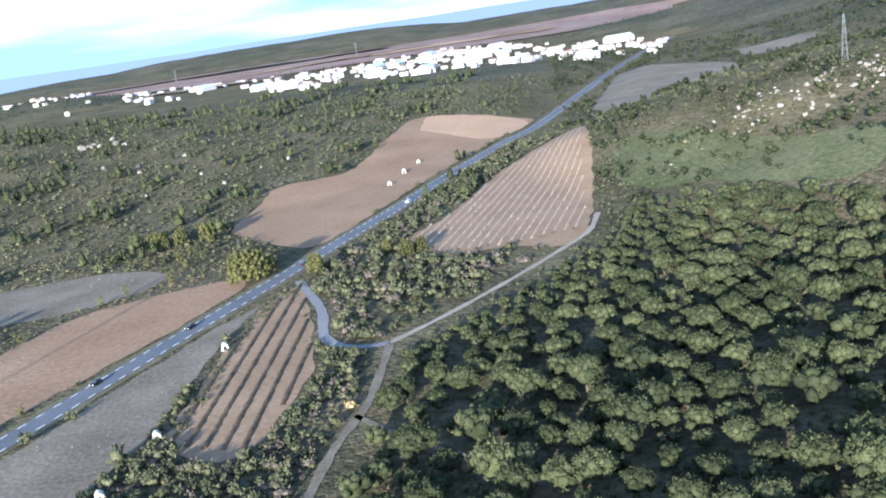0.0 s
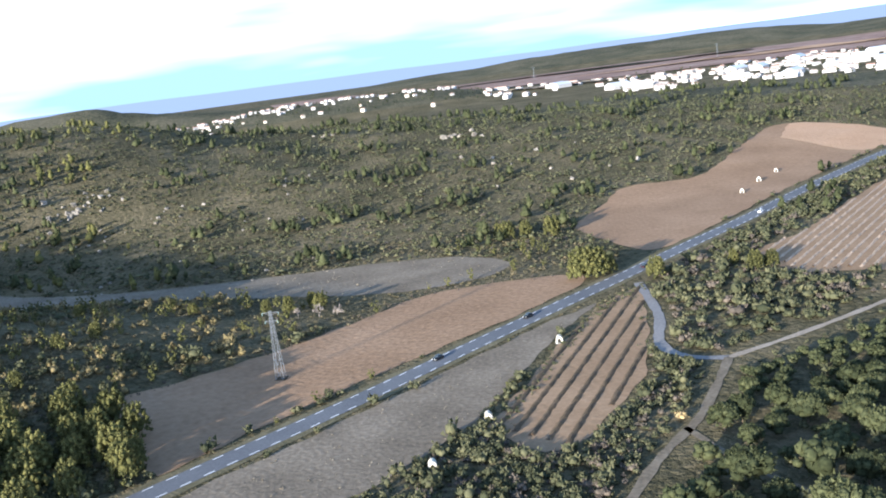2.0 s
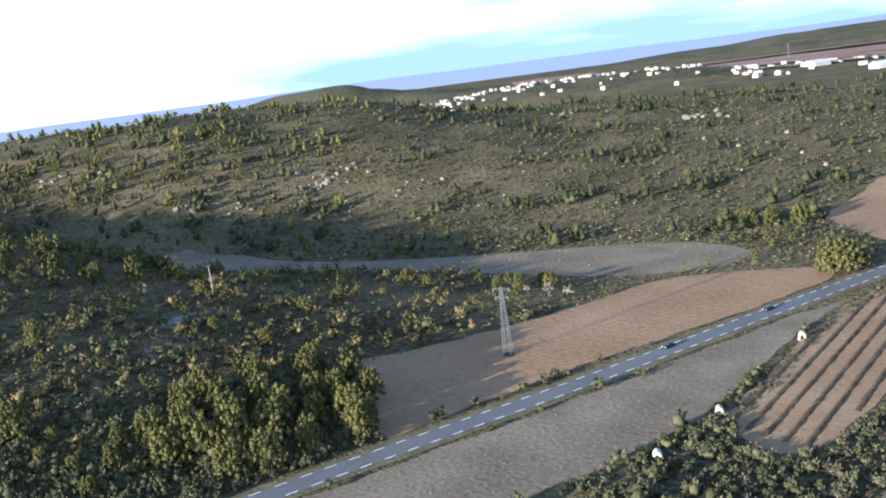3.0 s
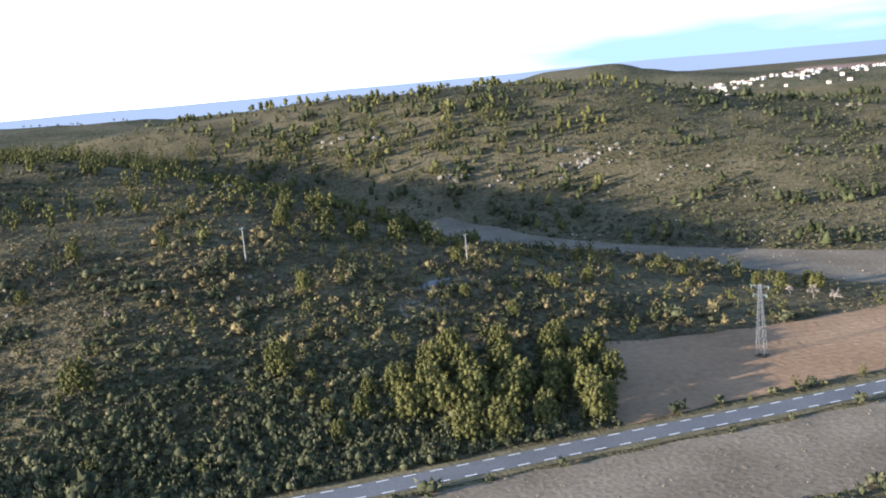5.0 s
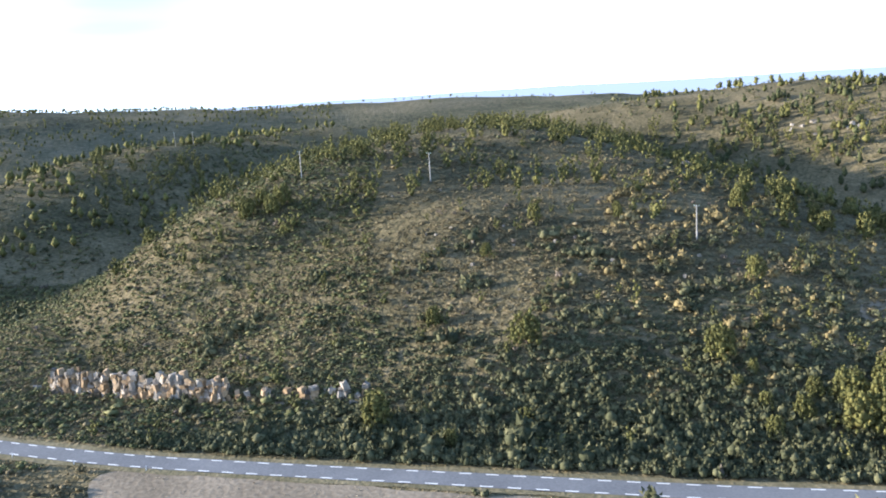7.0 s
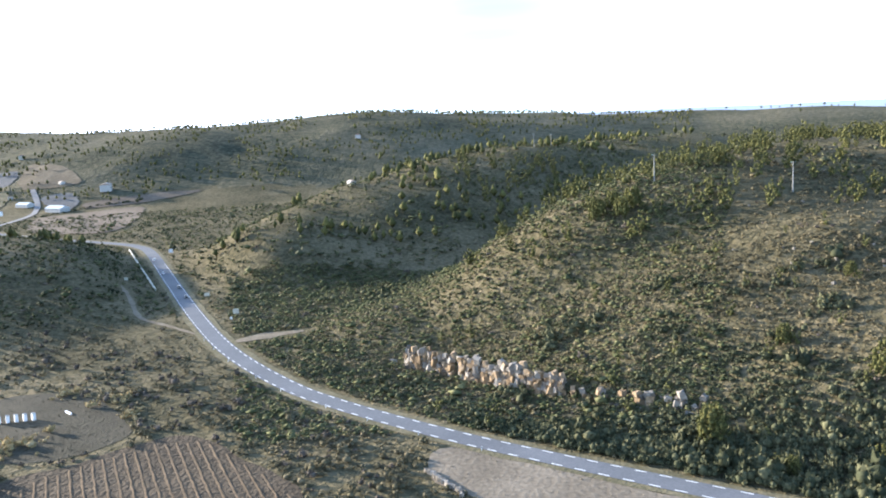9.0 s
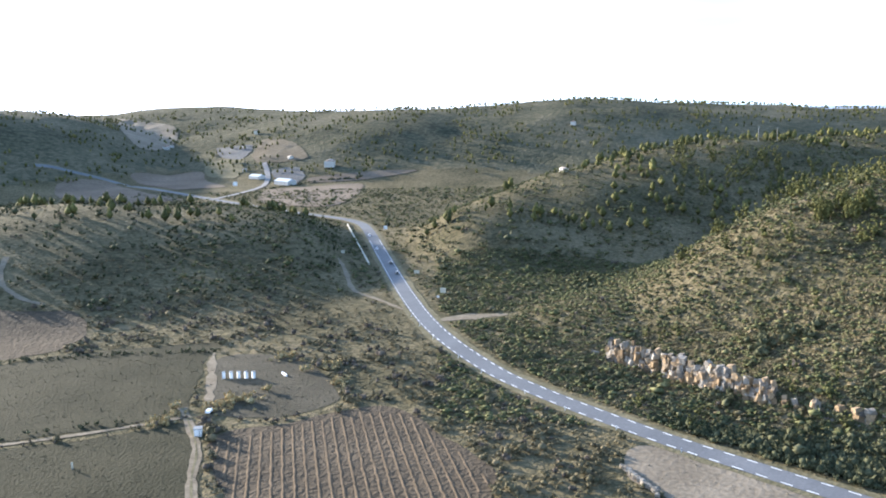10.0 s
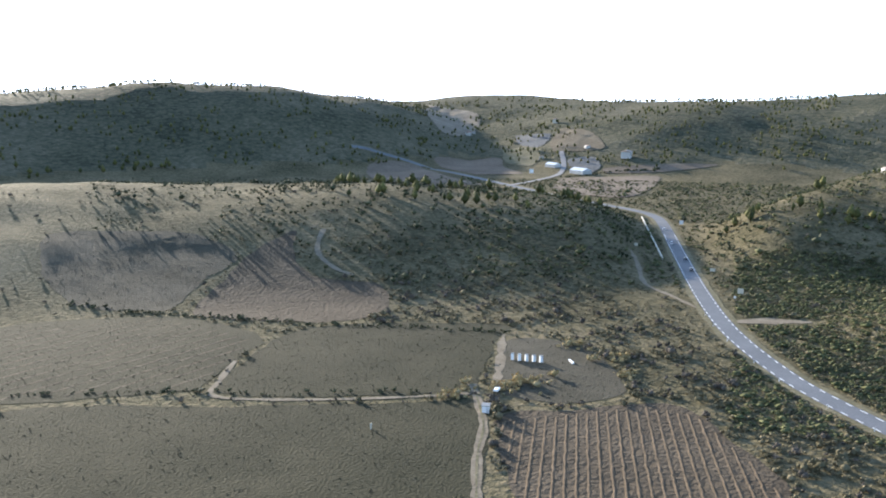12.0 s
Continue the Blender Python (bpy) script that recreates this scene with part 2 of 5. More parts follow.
M_SAND = material("quarry_sand", [(0.15, 0.12, 0.08), (0.2, 0.16, 0.11), (0.26, 0.21, 0.15)], 0.02, 0.2, 1.0, 0.3)
M_PASTURE = scrub("green_pasture", [(0.045, 0.055, 0.024), (0.076, 0.085, 0.038), (0.106, 0.11, 0.053), (0.145, 0.135, 0.074)], 0.02, 1.6, 0.4)
# self-lit horizon colour: the blue haze of distance is put into its glow
M_HAZE = bpy.data.materials.new("haze_glow")
M_HAZE.use_nodes = True
haze_bsdf = M_HAZE.node_tree.nodes["Principled BSDF"]
haze_bsdf.inputs["Base Color"].default_value = (0, 0, 0, 1)
haze_bsdf.inputs["Specular IOR Level"].default_value = 0.0
haze_bsdf.inputs["Emission Color"].default_value, haze_bsdf.inputs["Emission Strength"].default_value = (0.56, 0.68, 0.88, 1), 0.31

# ---------------------------------------------------------------- land
# Hills as ridges: points x, y, crest height, half-width, and where the far side is gentler its own half-width
# on the right hand of the line.
RIDGE_MAQUIS = [(-822, 366, 68, 300), (-746, 466, 76, 290), (-651, 546, 78, 285), (-590, 630, 75, 300), (-517, 712, 50, 345), (-450, 779, 39, 400),
                (-308, 846, 30, 430), (-156, 988, 22, 420), (0, 1080, 12, 400), (96, 1096, 5, 330)]
RIDGE_POLES = [(-374, -92, 1, 55), (-387, -61, 9, 65), (-397, -28, 18, 75), (-402, -7, 31, 90), (-412, 14, 45, 110), (-429, 34, 52, 125),
               (-477, 66, 58, 160), (-535, 110, 63, 190), (-590, 150, 65, 190), (-650, 190, 63, 190), (-700, 230, 50, 160)]
SHOULDER = [(-440, 66, 53, 205, 165), (-375, 95, 48, 205, 160), (-335, 128, 40, 205, 155), (-302, 158, 31, 195, 140), (-270, 190, 20, 180, 120), (-240, 215, 9, 160, 100)]
SHOULDER_UPPER = [(-345, 172, 30, 120, 150), (-390, 176, 43, 140, 160), (-440, 176, 50, 150, 165), (-500, 176, 55, 150, 165)]
SPUR_NORTH = [(-478, -203, 3, 60, 70), (-568, -192, 24, 90, 120), (-661, -159, 38, 105, 170), (-753, -106, 51, 120, 195), (-817, -71, 57, 130, 210), (-900, 0, 54, 150, 200), (-945, 99, 57, 200, 200)]
RIDGE_FAR_WEST = [(-1560, 650, 34, 420), (-1597, 581, 62, 520), (-1712, 364, 70, 600), (-1743, 153, 70, 600), (-1700, 0, 72, 600), (-1644, -144, 80, 600), (-1507, -362, 92, 560),
                  (-1474, -479, 84, 560), (-1381, -586, 80, 480), (-1472, -850, 77, 480), (-1537, -1117, 88, 560), (-1401, -1284, 73, 450), (-1230, -1205, 76, 380),
                  (-1023, -1097, 86, 350), (-881, -1088, 99, 370), (-783, -1161, 103, 400), (-614, -1258, 88, 450), (-362, -1352, 92, 550), (0, -1300, 75, 500)]
RIDGE_WOODED = [(-560, -310, 4, 110, 110), (-526, -329, 15, 170, 150), (-481, -376, 25, 215, 160), (-438, -438, 29, 235, 165), (-367, -524, 29, 250, 170), (-243, -603, 31, 260, 180)]
RIDGE_ROCKS = [(152, 497, 8, 90), (192, 526, 27, 150), (232, 521, 37, 190), (280, 485, 45, 230), (347, 414, 50, 280), (420, 250, 48, 300)]
RIDGE_BACK_EAST = [(660, 1835, 34, 420), (700, 1391, 38, 330), (720, 1126, 44, 400), (760, 700, 46, 480), (800, 200, 50, 480)]
RIDGE_PLAIN = [(-1900, 3291, 6, 700), (-1546, 3472, 16, 700), (-1174, 3614, 30, 700), (-790, 3717, 46, 750), (-232, 3793, 53, 750), (0, 3800, 24, 750),
               (563, 3556, 34, 800), (1231, 3383, 60, 900), (2008, 2867, 80, 900)]
HILL_DISTANT = [(-1800, 1740, 54, 320), (-1700, 1840, 73, 300), (-1607, 1915, 81, 200), (-1550, 1965, 60, 210), (-1500, 1997, 47, 260), (-1420, 2060, 36, 310), (-1362, 2097, 27, 330), (-1174, 2207, 26, 400)]
HILL_VILLAGE = [(-1176, 1618, 12, 250), (-939, 1766, 32, 300), (-749, 1854, 28, 300), (-585, 1912, 10, 280)]
RIDGES = [RIDGE_MAQUIS, RIDGE_POLES, SHOULDER, SHOULDER_UPPER, SPUR_NORTH, RIDGE_FAR_WEST, RIDGE_WOODED, RIDGE_ROCKS, RIDGE_BACK_EAST, RIDGE_PLAIN, HILL_DISTANT, HILL_VILLAGE]


def ridge_height(points, x, y):
    best = np.zeros_like(x)
    for (x0, y0, h0, *w0), (x1, y1, h1, *w1) in zip(points, points[1:]):
        dx, dy = x1 - x0, y1 - y0
        s = np.clip(((x - x0) * dx + (y - y0) * dy) / (dx * dx + dy * dy), 0, 1)
        wide = w0[0] + s * (w1[0] - w0[0])
        if len(w0) > 1:
            right = 0.5 + 0.5 * np.tanh(((x - x0) * dy - (y - y0) * dx) / math.hypot(dx, dy) / 25)
            wide = wide + right * (w0[1] + s * (w1[1] - w0[1]) - wide)
        d = np.hypot(x - x0 - s * dx, y - y0 - s * dy) / wide
        best = np.maximum(best, (h0 + s * (h1 - h0)) * np.clip(1 - d * d, 0, 1) ** 1.7)
    return best


def waves(x, y):
    """Broad uneven relief of the slopes, about -1 to 1."""
    out = np.zeros_like(x)
    for i in range(14):
        a, k = i * 2.399, 2 * math.pi / (38 + 23 * i)
        out += np.sin(k * (x * math.cos(a) + y * math.sin(a)) + 1.7 * i + 1.3 * np.sin(0.5 * k * (y * math.cos(a) - x * math.sin(a)) + i))
    return out / 5.0


ROAD_POINTS = [(390, 1440), (300, 1240), (196, 986), (86, 688), (52, 618), (11, 526), (-20, 449), (-44, 395), (-63, 350), (-91, 287), (-118, 224), (-146, 164), (-176, 99),
               (-206, 41), (-230, -5), (-249, -39), (-275, -77), (-297, -102), (-340, -138), (-400, -177), (-494, -233), (-602, -297), (-636, -322), (-657, -350), (-684, -407),
               (-713, -462), (-758, -540), (-814, -633), (-853, -706), (-862, -746), (-852, -780), (-832, -808), (-806, -836)]


def near_line(line, x, y):
    """Distance in the plan from points to a line."""
    best = np.full(np.shape(x), 1e9)
    for (x0, y0), (x1, y1) in zip(line[:-1], line[1:]):
        dx, dy = x1 - x0, y1 - y0
        s = np.clip(((x - x0) * dx + (y - y0) * dy) / (dx * dx + dy * dy), 0, 1)
        best = np.minimum(best, np.hypot(x - x0 - s * dx, y - y0 - s * dy))
    return best


def height(x, y):
    """The land's height; it is level along the road, until the road climbs out of the valley."""
    x, y = np.asarray(x, float), np.asarray(y, float)
    total = np.zeros_like(x)
    for r in RIDGES:
        total += ridge_height(r, x, y) ** 5
    h = total ** 0.2
    h = h + np.clip(h / 25, 0, 1) * waves(x, y) * 1.8
    e = np.clip((near_line(ROAD_POINTS, x, y) - 9) / 45, 0, 1)
    e = np.maximum(e, np.clip((np.hypot(x, y) - 980) / 160, 0, 1) * (y < 0))
    return h * (e * e * (3 - 2 * e))


def part(name, bm, mat, parent=None, label=""):
    me = bpy.data.meshes.new(name)
    bm.to_mesh(me)
    bm.free()
    me.materials.append(mat)
    ob = new(name, me)
    if parent is not None:
        ob.parent = parent
    return tagged(ob, label)


def quick_mesh(name, co, tri, mat, parent=None, smooth=False):
    """A mesh from arrays of corners and triangles."""
    me = bpy.data.meshes.new(name)
    co, tri = np.ascontiguousarray(co, np.float32), np.ascontiguousarray(tri, np.int32)
    me.vertices.add(len(co))
    me.vertices.foreach_set("co", co.ravel())
    me.loops.add(tri.size)
    me.loops.foreach_set("vertex_index", tri.ravel())
    me.polygons.add(len(tri))
    me.polygons.foreach_set("loop_start", np.arange(0, tri.size, tri.shape[1], dtype=np.int32))
    me.update(calc_edges=True)
    me.materials.append(mat)
    if smooth:
        me.polygons.foreach_set("use_smooth", np.ones(len(tri), bool))
    ob = new(name, me)
    if parent is not None:
        ob.parent = parent
    return ob


# ground: rings that widen outwards, one sheet to the horizon
def build_ground():
    turns, cx, cy = 560, -40.0, 40.0
    radii = np.concatenate([[0.0], np.linspace(12, 120, 8), 120 * (4800 / 120) ** (np.arange(1, 216) / 215)])
    a = np.arange(turns) * 2 * math.pi / turns
    x = cx + radii[:, None] * np.cos(a)
    y = cy + radii[:, None] * np.sin(a)
    z = height(x, y)
    co = np.stack([x, y, z], -1).reshape(-1, 3)
    i, j = np.meshgrid(np.arange(len(radii) - 1), np.arange(turns), indexing="ij")
    k = (j + 1) % turns
    quad = np.stack([i * turns + j, (i + 1) * turns + j, (i + 1) * turns + k, i * turns + k], -1).reshape(-1, 4)
    ob = quick_mesh("ground", co, quad, M_GROUND, smooth=True)
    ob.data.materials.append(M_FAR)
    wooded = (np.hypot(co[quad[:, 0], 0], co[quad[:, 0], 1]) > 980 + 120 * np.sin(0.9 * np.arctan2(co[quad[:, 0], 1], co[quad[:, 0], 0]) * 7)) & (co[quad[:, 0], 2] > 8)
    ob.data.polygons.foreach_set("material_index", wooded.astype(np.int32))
    return tagged(ob, "olive-brown scrubland of valley floor and rolling hills", "ground", kind="structure")


ground = build_ground()
GROUND_TREE = BVHTree.FromPolygons([v.co for v in ground.data.vertices], [p.vertices for p in ground.data.polygons])


def ground_z(x, y):
    """Height of the sheet itself, for what lies flat on its far slopes."""
    return np.array([GROUND_TREE.ray_cast(Vector((a, b, 900)), Vector((0, 0, -1)))[0].z for a, b in zip(x, y)])



def catmull(points, step=6.0):
    p = [Vector(q) for q in points]
    p = [2 * p[0] - p[1]] + p + [2 * p[-1] - p[-2]]
    out = []
    for a, b, c, d in zip(p, p[1:], p[2:], p[3:]):
        n = max(1, int((c - b).length / step))
        for i in range(n):
            t = i / n
            out.append(0.5 * (2 * b + (c - a) * t + (2 * a - 5 * b + 4 * c - d) * t * t + (3 * b - a - 3 * c + d) * t ** 3))
    return np.array([tuple(v) for v in out] + [tuple(p[-2])])


def sideways(line):
    t = np.gradient(line, axis=0)
    t /= np.linalg.norm(t, axis=1)[:, None]
    return np.stack([-t[:, 1], t[:, 0]], 1)


def ribbon(name, line, left, right, lift, mat, parent=None, edge=0.0):
    """A strip along a line of the plan, draped on the ground; left and right are offsets in metres."""
    s = sideways(line)
    wob = edge * np.sin(np.arange(len(line)) * 1.9) * np.cos(np.arange(len(line)) * 0.73)
    k = np.arange(len(line))
    ends = np.clip(np.minimum(k + 1, len(line) - k) / 4.0, 0.15, 1.0) if edge > 0.45 else np.ones(len(line))
    cols = [line + s * ((left + wob) * ends)[:, None], line + s * (left + right) / 2, line + s * ((right - wob) * ends)[:, None]]
    co = np.stack(cols, 1).reshape(-1, 2)
    z = height(co[:, 0], co[:, 1]) + lift
    n = len(line)
    q = []
    for i in range(n - 1):
        for c in (0, 1):
            q.append((i * 3 + c, i * 3 + c + 1, (i + 1) * 3 + c + 1, (i + 1) * 3 + c))
    ob = quick_mesh(name, np.column_stack([co, z]), np.array(q)[:, ::-1], mat, parent, True)
    return ob


ROAD = catmull(ROAD_POINTS, 6.5)
ROAD_HALF = 3.9


def inside(poly, x, y):
    hit = np.zeros(np.shape(x), bool)
    for (x0, y0), (x1, y1) in zip(poly, poly[1:] + poly[:1]):
        if y0 != y1:
            hit ^= ((y0 > y) != (y1 > y)) & (x < (x1 - x0) * (y - y0) / (y1 - y0) + x0)
    return hit


def field(name, outline, lift, mat, label, category="field", far=False):
    """A worked field: its outline rounded and roughened, draped on the ground."""
    line = catmull([*outline, outline[0]], 4.0)[:-1]
    k = np.arange(len(line))
    line = line + sideways(line) * (0.5 * np.sin(k * 1.37) + 0.4 * np.sin(k * 0.61))[:, None]
    bm = bmesh.new()
    vs = [bm.verts.new((x, y, 0)) for x, y in line]
    bm.faces.new(vs)
    bmesh.ops.triangulate(bm, faces=bm.faces[:])
    for _ in range(4):
        long = [e for e in bm.edges if e.calc_length() > 12]
        if not long:
            break
        bmesh.ops.subdivide_edges(bm, edges=long, cuts=1)
        bmesh.ops.triangulate(bm, faces=bm.faces[:])
    bm.verts.ensure_lookup_table()
    z = (ground_z if far else height)([v.co.x for v in bm.verts], [v.co.y for v in bm.verts]) + lift
    for v, h in zip(bm.verts, z):
        v.co.z = h
    bmesh.ops.recalc_face_normals(bm, faces=bm.faces[:])
    if sum(f.normal.z for f in bm.faces) < 0:
        bmesh.ops.reverse_faces(bm, faces=bm.faces[:])
    ob = part(name, bm, mat)
    FIELDS.append([tuple(q) for q in line])
    return tagged(ob, label, category, kind="structure")


FIELDS = []
F_PYLON = [(-149, 176), (-160, 183), (-176, 195), (-187, 209), (-180, 228), (-170, 250), (-154, 291), (-138, 334), (-107, 352), (-78, 356), (-84, 322), (-125, 235)]
F_STUBBLE = [(-66, 316), (-73, 274), (-78, 219), (-84, 192), (-98, 160), (-118, 110), (-158, 40), (-196, -12), (-218, -38), (-240, -36), (-221, 0), (-197, 42), (-167, 100), (-137, 164), (-109, 224), (-82, 287)]
F_STRIPED = [(-53, 340), (-63, 316), (-69, 274), (-73, 219), (-72, 205), (-52, 196), (-41, 239), (-43, 272), (-49, 315)]
F_BIG = [(-105, 457), (-86, 427), (-56, 395), (-33, 440), (0, 526), (43, 625), (82, 712), (40, 738), (-5, 751), (-27, 676), (-50, 575), (-89, 550), (-97, 500)]
F_PALE = [(-4, 692), (46, 642), (76, 712), (9, 757)]
F_VINES = [(-14, 386), (6, 420), (46, 527), (98, 592), (57, 356), (22, 347), (-2, 350)]
F_STRIP = [(-452, 374), (-405, 373), (-362, 361), (-297, 361), (-231, 379), (-182, 396), (-143, 400), (-116, 384), (-124, 356), (-163, 338), (-216, 332), (-328, 323), (-445, 350)]
field("field", F_PYLON, 0.12, M_SOIL, "bare tan ploughed field with a pylon on it")
field("field", F_STUBBLE, 0.10, M_STUBBLE, "grey-brown stubble field beside the road")
field("field", F_STRIPED, 0.12, M_VINESOIL, "brown field with long parallel planted rows")
field("field", F_BIG, 0.12, M_SOIL, "large bare reddish-brown field beside the road")
field("field", F_PALE, 0.2, M_SOIL_LIGHT, "pale orange strip of turned soil")
field("field", F_VINES, 0.12, M_VINESOIL, "reddish vineyard with thin rows")
field("field", F_STRIP, 0.12, M_STUBBLE, "long grey-mauve fallow strip at the foot of the hill")
F_PUMP = [(-160, -119), (-190, -141), (-214, -161), (-200, -173), (-160, -214), (-118, -256), (-80, -220), (-110, -150)]
F_VINE2 = [(-164, -113), (-203, -147), (-222, -136), (-242, -121), (-244, -108), (-226, -88), (-203, -66), (-150, -70)]
F_BEES = [(-222, -163), (-270, -193), (-285, -182), (-275, -155), (-246, -132), (-225, -142)]
F_MIDDLE = [(-226, -171), (-270, -197), (-292, -210), (-250, -258), (-223, -260), (-193, -244), (-168, -224), (-203, -180)]
F_ROWS = [(-166, -231), (-193, -249), (-219, -266), (-215, -318), (-160, -352), (-130, -300), (-120, -266)]
F_UPPER = [(-222, -326), (-252, -348), (-284, -362), (-292, -392), (-284, -419), (-262, -440), (-241, -454), (-222, -432), (-204, -392), (-200, -353)]
F_BAY = [(-228, -294), (-250, -265), (-268, -258), (-290, -268), (-306, -287), (-300, -302), (-294, -313), (-299, -336), (-317, -358), (-330, -372), (-296, -364), (-256, -340), (-226, -318)]
field("pasture", [(101, 486), (124, 461), (138, 428), (157, 391), (176, 361), (165, 335), (150, 328), (134, 347), (112, 380), (87, 408), (88, 452)], 0.3, M_PASTURE, "smooth green pasture on the slope below the rocks", "pasture", far=True)
FIELDS.pop()
field("field", [(162, 830), (205, 960), (251, 956), (300, 900), (250, 760), (197, 690), (140, 660), (118, 672)], 0.4, M_STUBBLE, "tan dry grassland along the road to the town", far=True)
field("field", [(346, 1031), (411, 1006), (399, 949), (334, 946)], 0.6, M_STUBBLE, "tan strip of fallow on the hillside", far=True)
field("field", F_PUMP, 0.10, M_GRASS, "dull olive-brown fallow field")
field("field", F_VINE2, 0.12, M_DULLSOIL, "brown vineyard with ploughed rows")
field("field", F_BEES, 0.10, M_FALLOW, "brown rough field with pale boxes on it")
field("field", F_MIDDLE, 0.10, M_GRASS, "dull brown fallow field")
field("field", F_ROWS, 0.12, M_GRASS, "olive field with pale planted rows")
field("field", F_UPPER, 0.10, M_FALLOW, "grey-brown field below the wooded hill")
field("field", F_BAY, 0.10, M_DULLSOIL, "brown fallow bay between a hedge and the wood")

road = tagged(ribbon("road", ROAD, ROAD_HALF, -ROAD_HALF, 0.22, M_ASPHALT), "grey two-lane asphalt country road with dashed edge lines", "road", kind="structure")
TRACK_A = catmull([(-55, 341), (-43, 300), (-39, 270), (-30, 258), (-19, 257)], 4)
TRACK_B = catmull([(-19, 257), (0, 277), (24, 306), (45, 334), (57, 352), (66, 380)], 4)
TRACK_C = catmull([(-19, 257), (-21, 236), (-24, 214), (-30, 194), (-34, 172), (-38, 140)], 4)
TRACK_L = catmull([(-26.5, 209), (-20, 200), (-14, 192), (-6, 184), (2, 177)], 4)
tagged(ribbon("footpath", TRACK_L, 0.8, -0.8, 0.18, M_FARMTRACK, edge=0.3), "narrow brown path branching into the wood", "track", kind="structure")
tagged(ribbon("lane", TRACK_A, 1.7, -1.7, 0.16, M_GREYTRACK, edge=0.35), "grey gravel lane joining the road", "track", kind="structure")
tagged(ribbon("dirt_track", TRACK_B, 1.1, -1.1, 0.16, M_TRACK, edge=0.35), "pale dirt track along the wood", "track", kind="structure")
tagged(ribbon("dirt_track", TRACK_C, 1.2, -1.2, 0.18, M_FARMTRACK, edge=0.35), "pale dirt track into the wood", "track", kind="structure")

# lanes and verges
TRACK_D = catmull([(-150, -113), (-160, -121), (-180, -136), (-197, -147), (-217, -165), (-224, -172)], 4)
TRACK_E = catmull([(-224, -163), (-247, -178), (-270, -194), (-280, -200)], 4)
TRACK_F = catmull([(-365, -160), (-385, -185), (-400, -205), (-436, -228), (-462, -246)], 5)
TRACK_G = catmull([(-354, -142), (-362, -135), (-368, -126), (-372, -118)], 4)
TRACK_H = catmull([(-217, -166), (-202, -178), (-180, -200), (-165, -222), (-176, -234), (-193, -248)], 4)
TRACK_J = catmull([(-343, -364), (-328, -352), (-315, -338), (-307, -318), (-307, -306)], 4)
TRACK_K = catmull([(-758, -538), (-800, -545), (-870, -562), (-935, -590), (-985, -622), (-1016, -645)], 8)
tagged(ribbon("dirt_track", TRACK_J, 1.3, -1.3, 0.2, M_FARMTRACK, edge=0.4), "pale track curving along the edge of the wood", "track", kind="structure")
tagged(ribbon("lane", TRACK_K, 3.0, -3.0, 0.5, M_GREYTRACK, edge=0.3), "grey lane from the crossroads to the farm yard", "track", kind="structure")
TRACKS = [(TRACK_L, 3.2), (TRACK_J, 2.2), (TRACK_K, 4.0), (TRACK_A, 3.0), (TRACK_B, 3.4), (TRACK_C, 2.8), (TRACK_D, 2.6), (TRACK_E, 3.0), (TRACK_F, 3.0), (TRACK_G, 6.0), (TRACK_H, 2.0)]
tagged(ribbon("dirt_track", TRACK_D, 1.3, -1.3, 0.16, M_FARMTRACK, edge=0.4), "pale dirt track between two fields", "track", kind="structure")
tagged(ribbon("dirt_track", TRACK_E, 1.5, -1.5, 0.17, M_FARMTRACK, edge=0.8), "worn sandy track beside pale boxes", "track", kind="structure")
tagged(ribbon("dirt_track", TRACK_F, 1.2, -1.2, 0.16, M_FARMTRACK, edge=0.5), "pale side track leaving the road", "track", kind="structure")
tagged(ribbon("lay_by", TRACK_G, 6.0, -5.0, 0.16, M_FARMTRACK, edge=1.8), "bare sandy lay-by beside the road", "track", kind="structure")
tagged(ribbon("dirt_track", TRACK_H, 1.0, -1.0, 0.16, M_FARMTRACK, edge=0.4), "pale grassy farm track along a ditch", "track", kind="structure")
for line in (TRACK_D,):
    tagged(ribbon("grass_strip", line, 0.28, -0.28, 0.2, M_VERGE, edge=0.16), "dry grass growing between the wheel ruts", "grass", kind="structure")
for side in (1, -1):
    a, b = side * (ROAD_HALF - 0.1), side * (ROAD_HALF + 2.4)
    tagged(ribbon("verge", ROAD, max(a, b), min(a, b), 0.17, M_VERGE, edge=0.6), "dry straw-coloured grass verge", "verge", kind="structure")


# ---------------------------------------------------------------- plants
def blob(seed, level=1, rough=0.27):
    """A lumpy ball of facets: corners and triangles."""
    rng = np.random.default_rng(seed)
    bm = bmesh.new()
    if level:
        bmesh.ops.create_icosphere(bm, subdivisions=level, radius=1.0)
    else:
        bmesh.ops.create_cone(bm, segments=4, radius1=1.0, radius2=0.0, depth=1.0, matrix=Matrix.Translation((0, 0, 0.5)))
        bmesh.ops.create_cone(bm, segments=4, radius1=1.0, radius2=0.0, depth=0.8, matrix=pose(0, 0, -0.4, 180))
        bmesh.ops.remove_doubles(bm, verts=bm.verts[:], dist=0.01)
        bmesh.ops.triangulate(bm, faces=bm.faces[:])
    bm.verts.index_update()
    co = np.array([tuple(v.co) for v in bm.verts])
    tri = np.array([[v.index for v in f.verts] for f in bm.faces])
    bm.free()
    co *= rng.uniform(1 - rough, 1 + rough, (len(co), 1))
    return co, tri


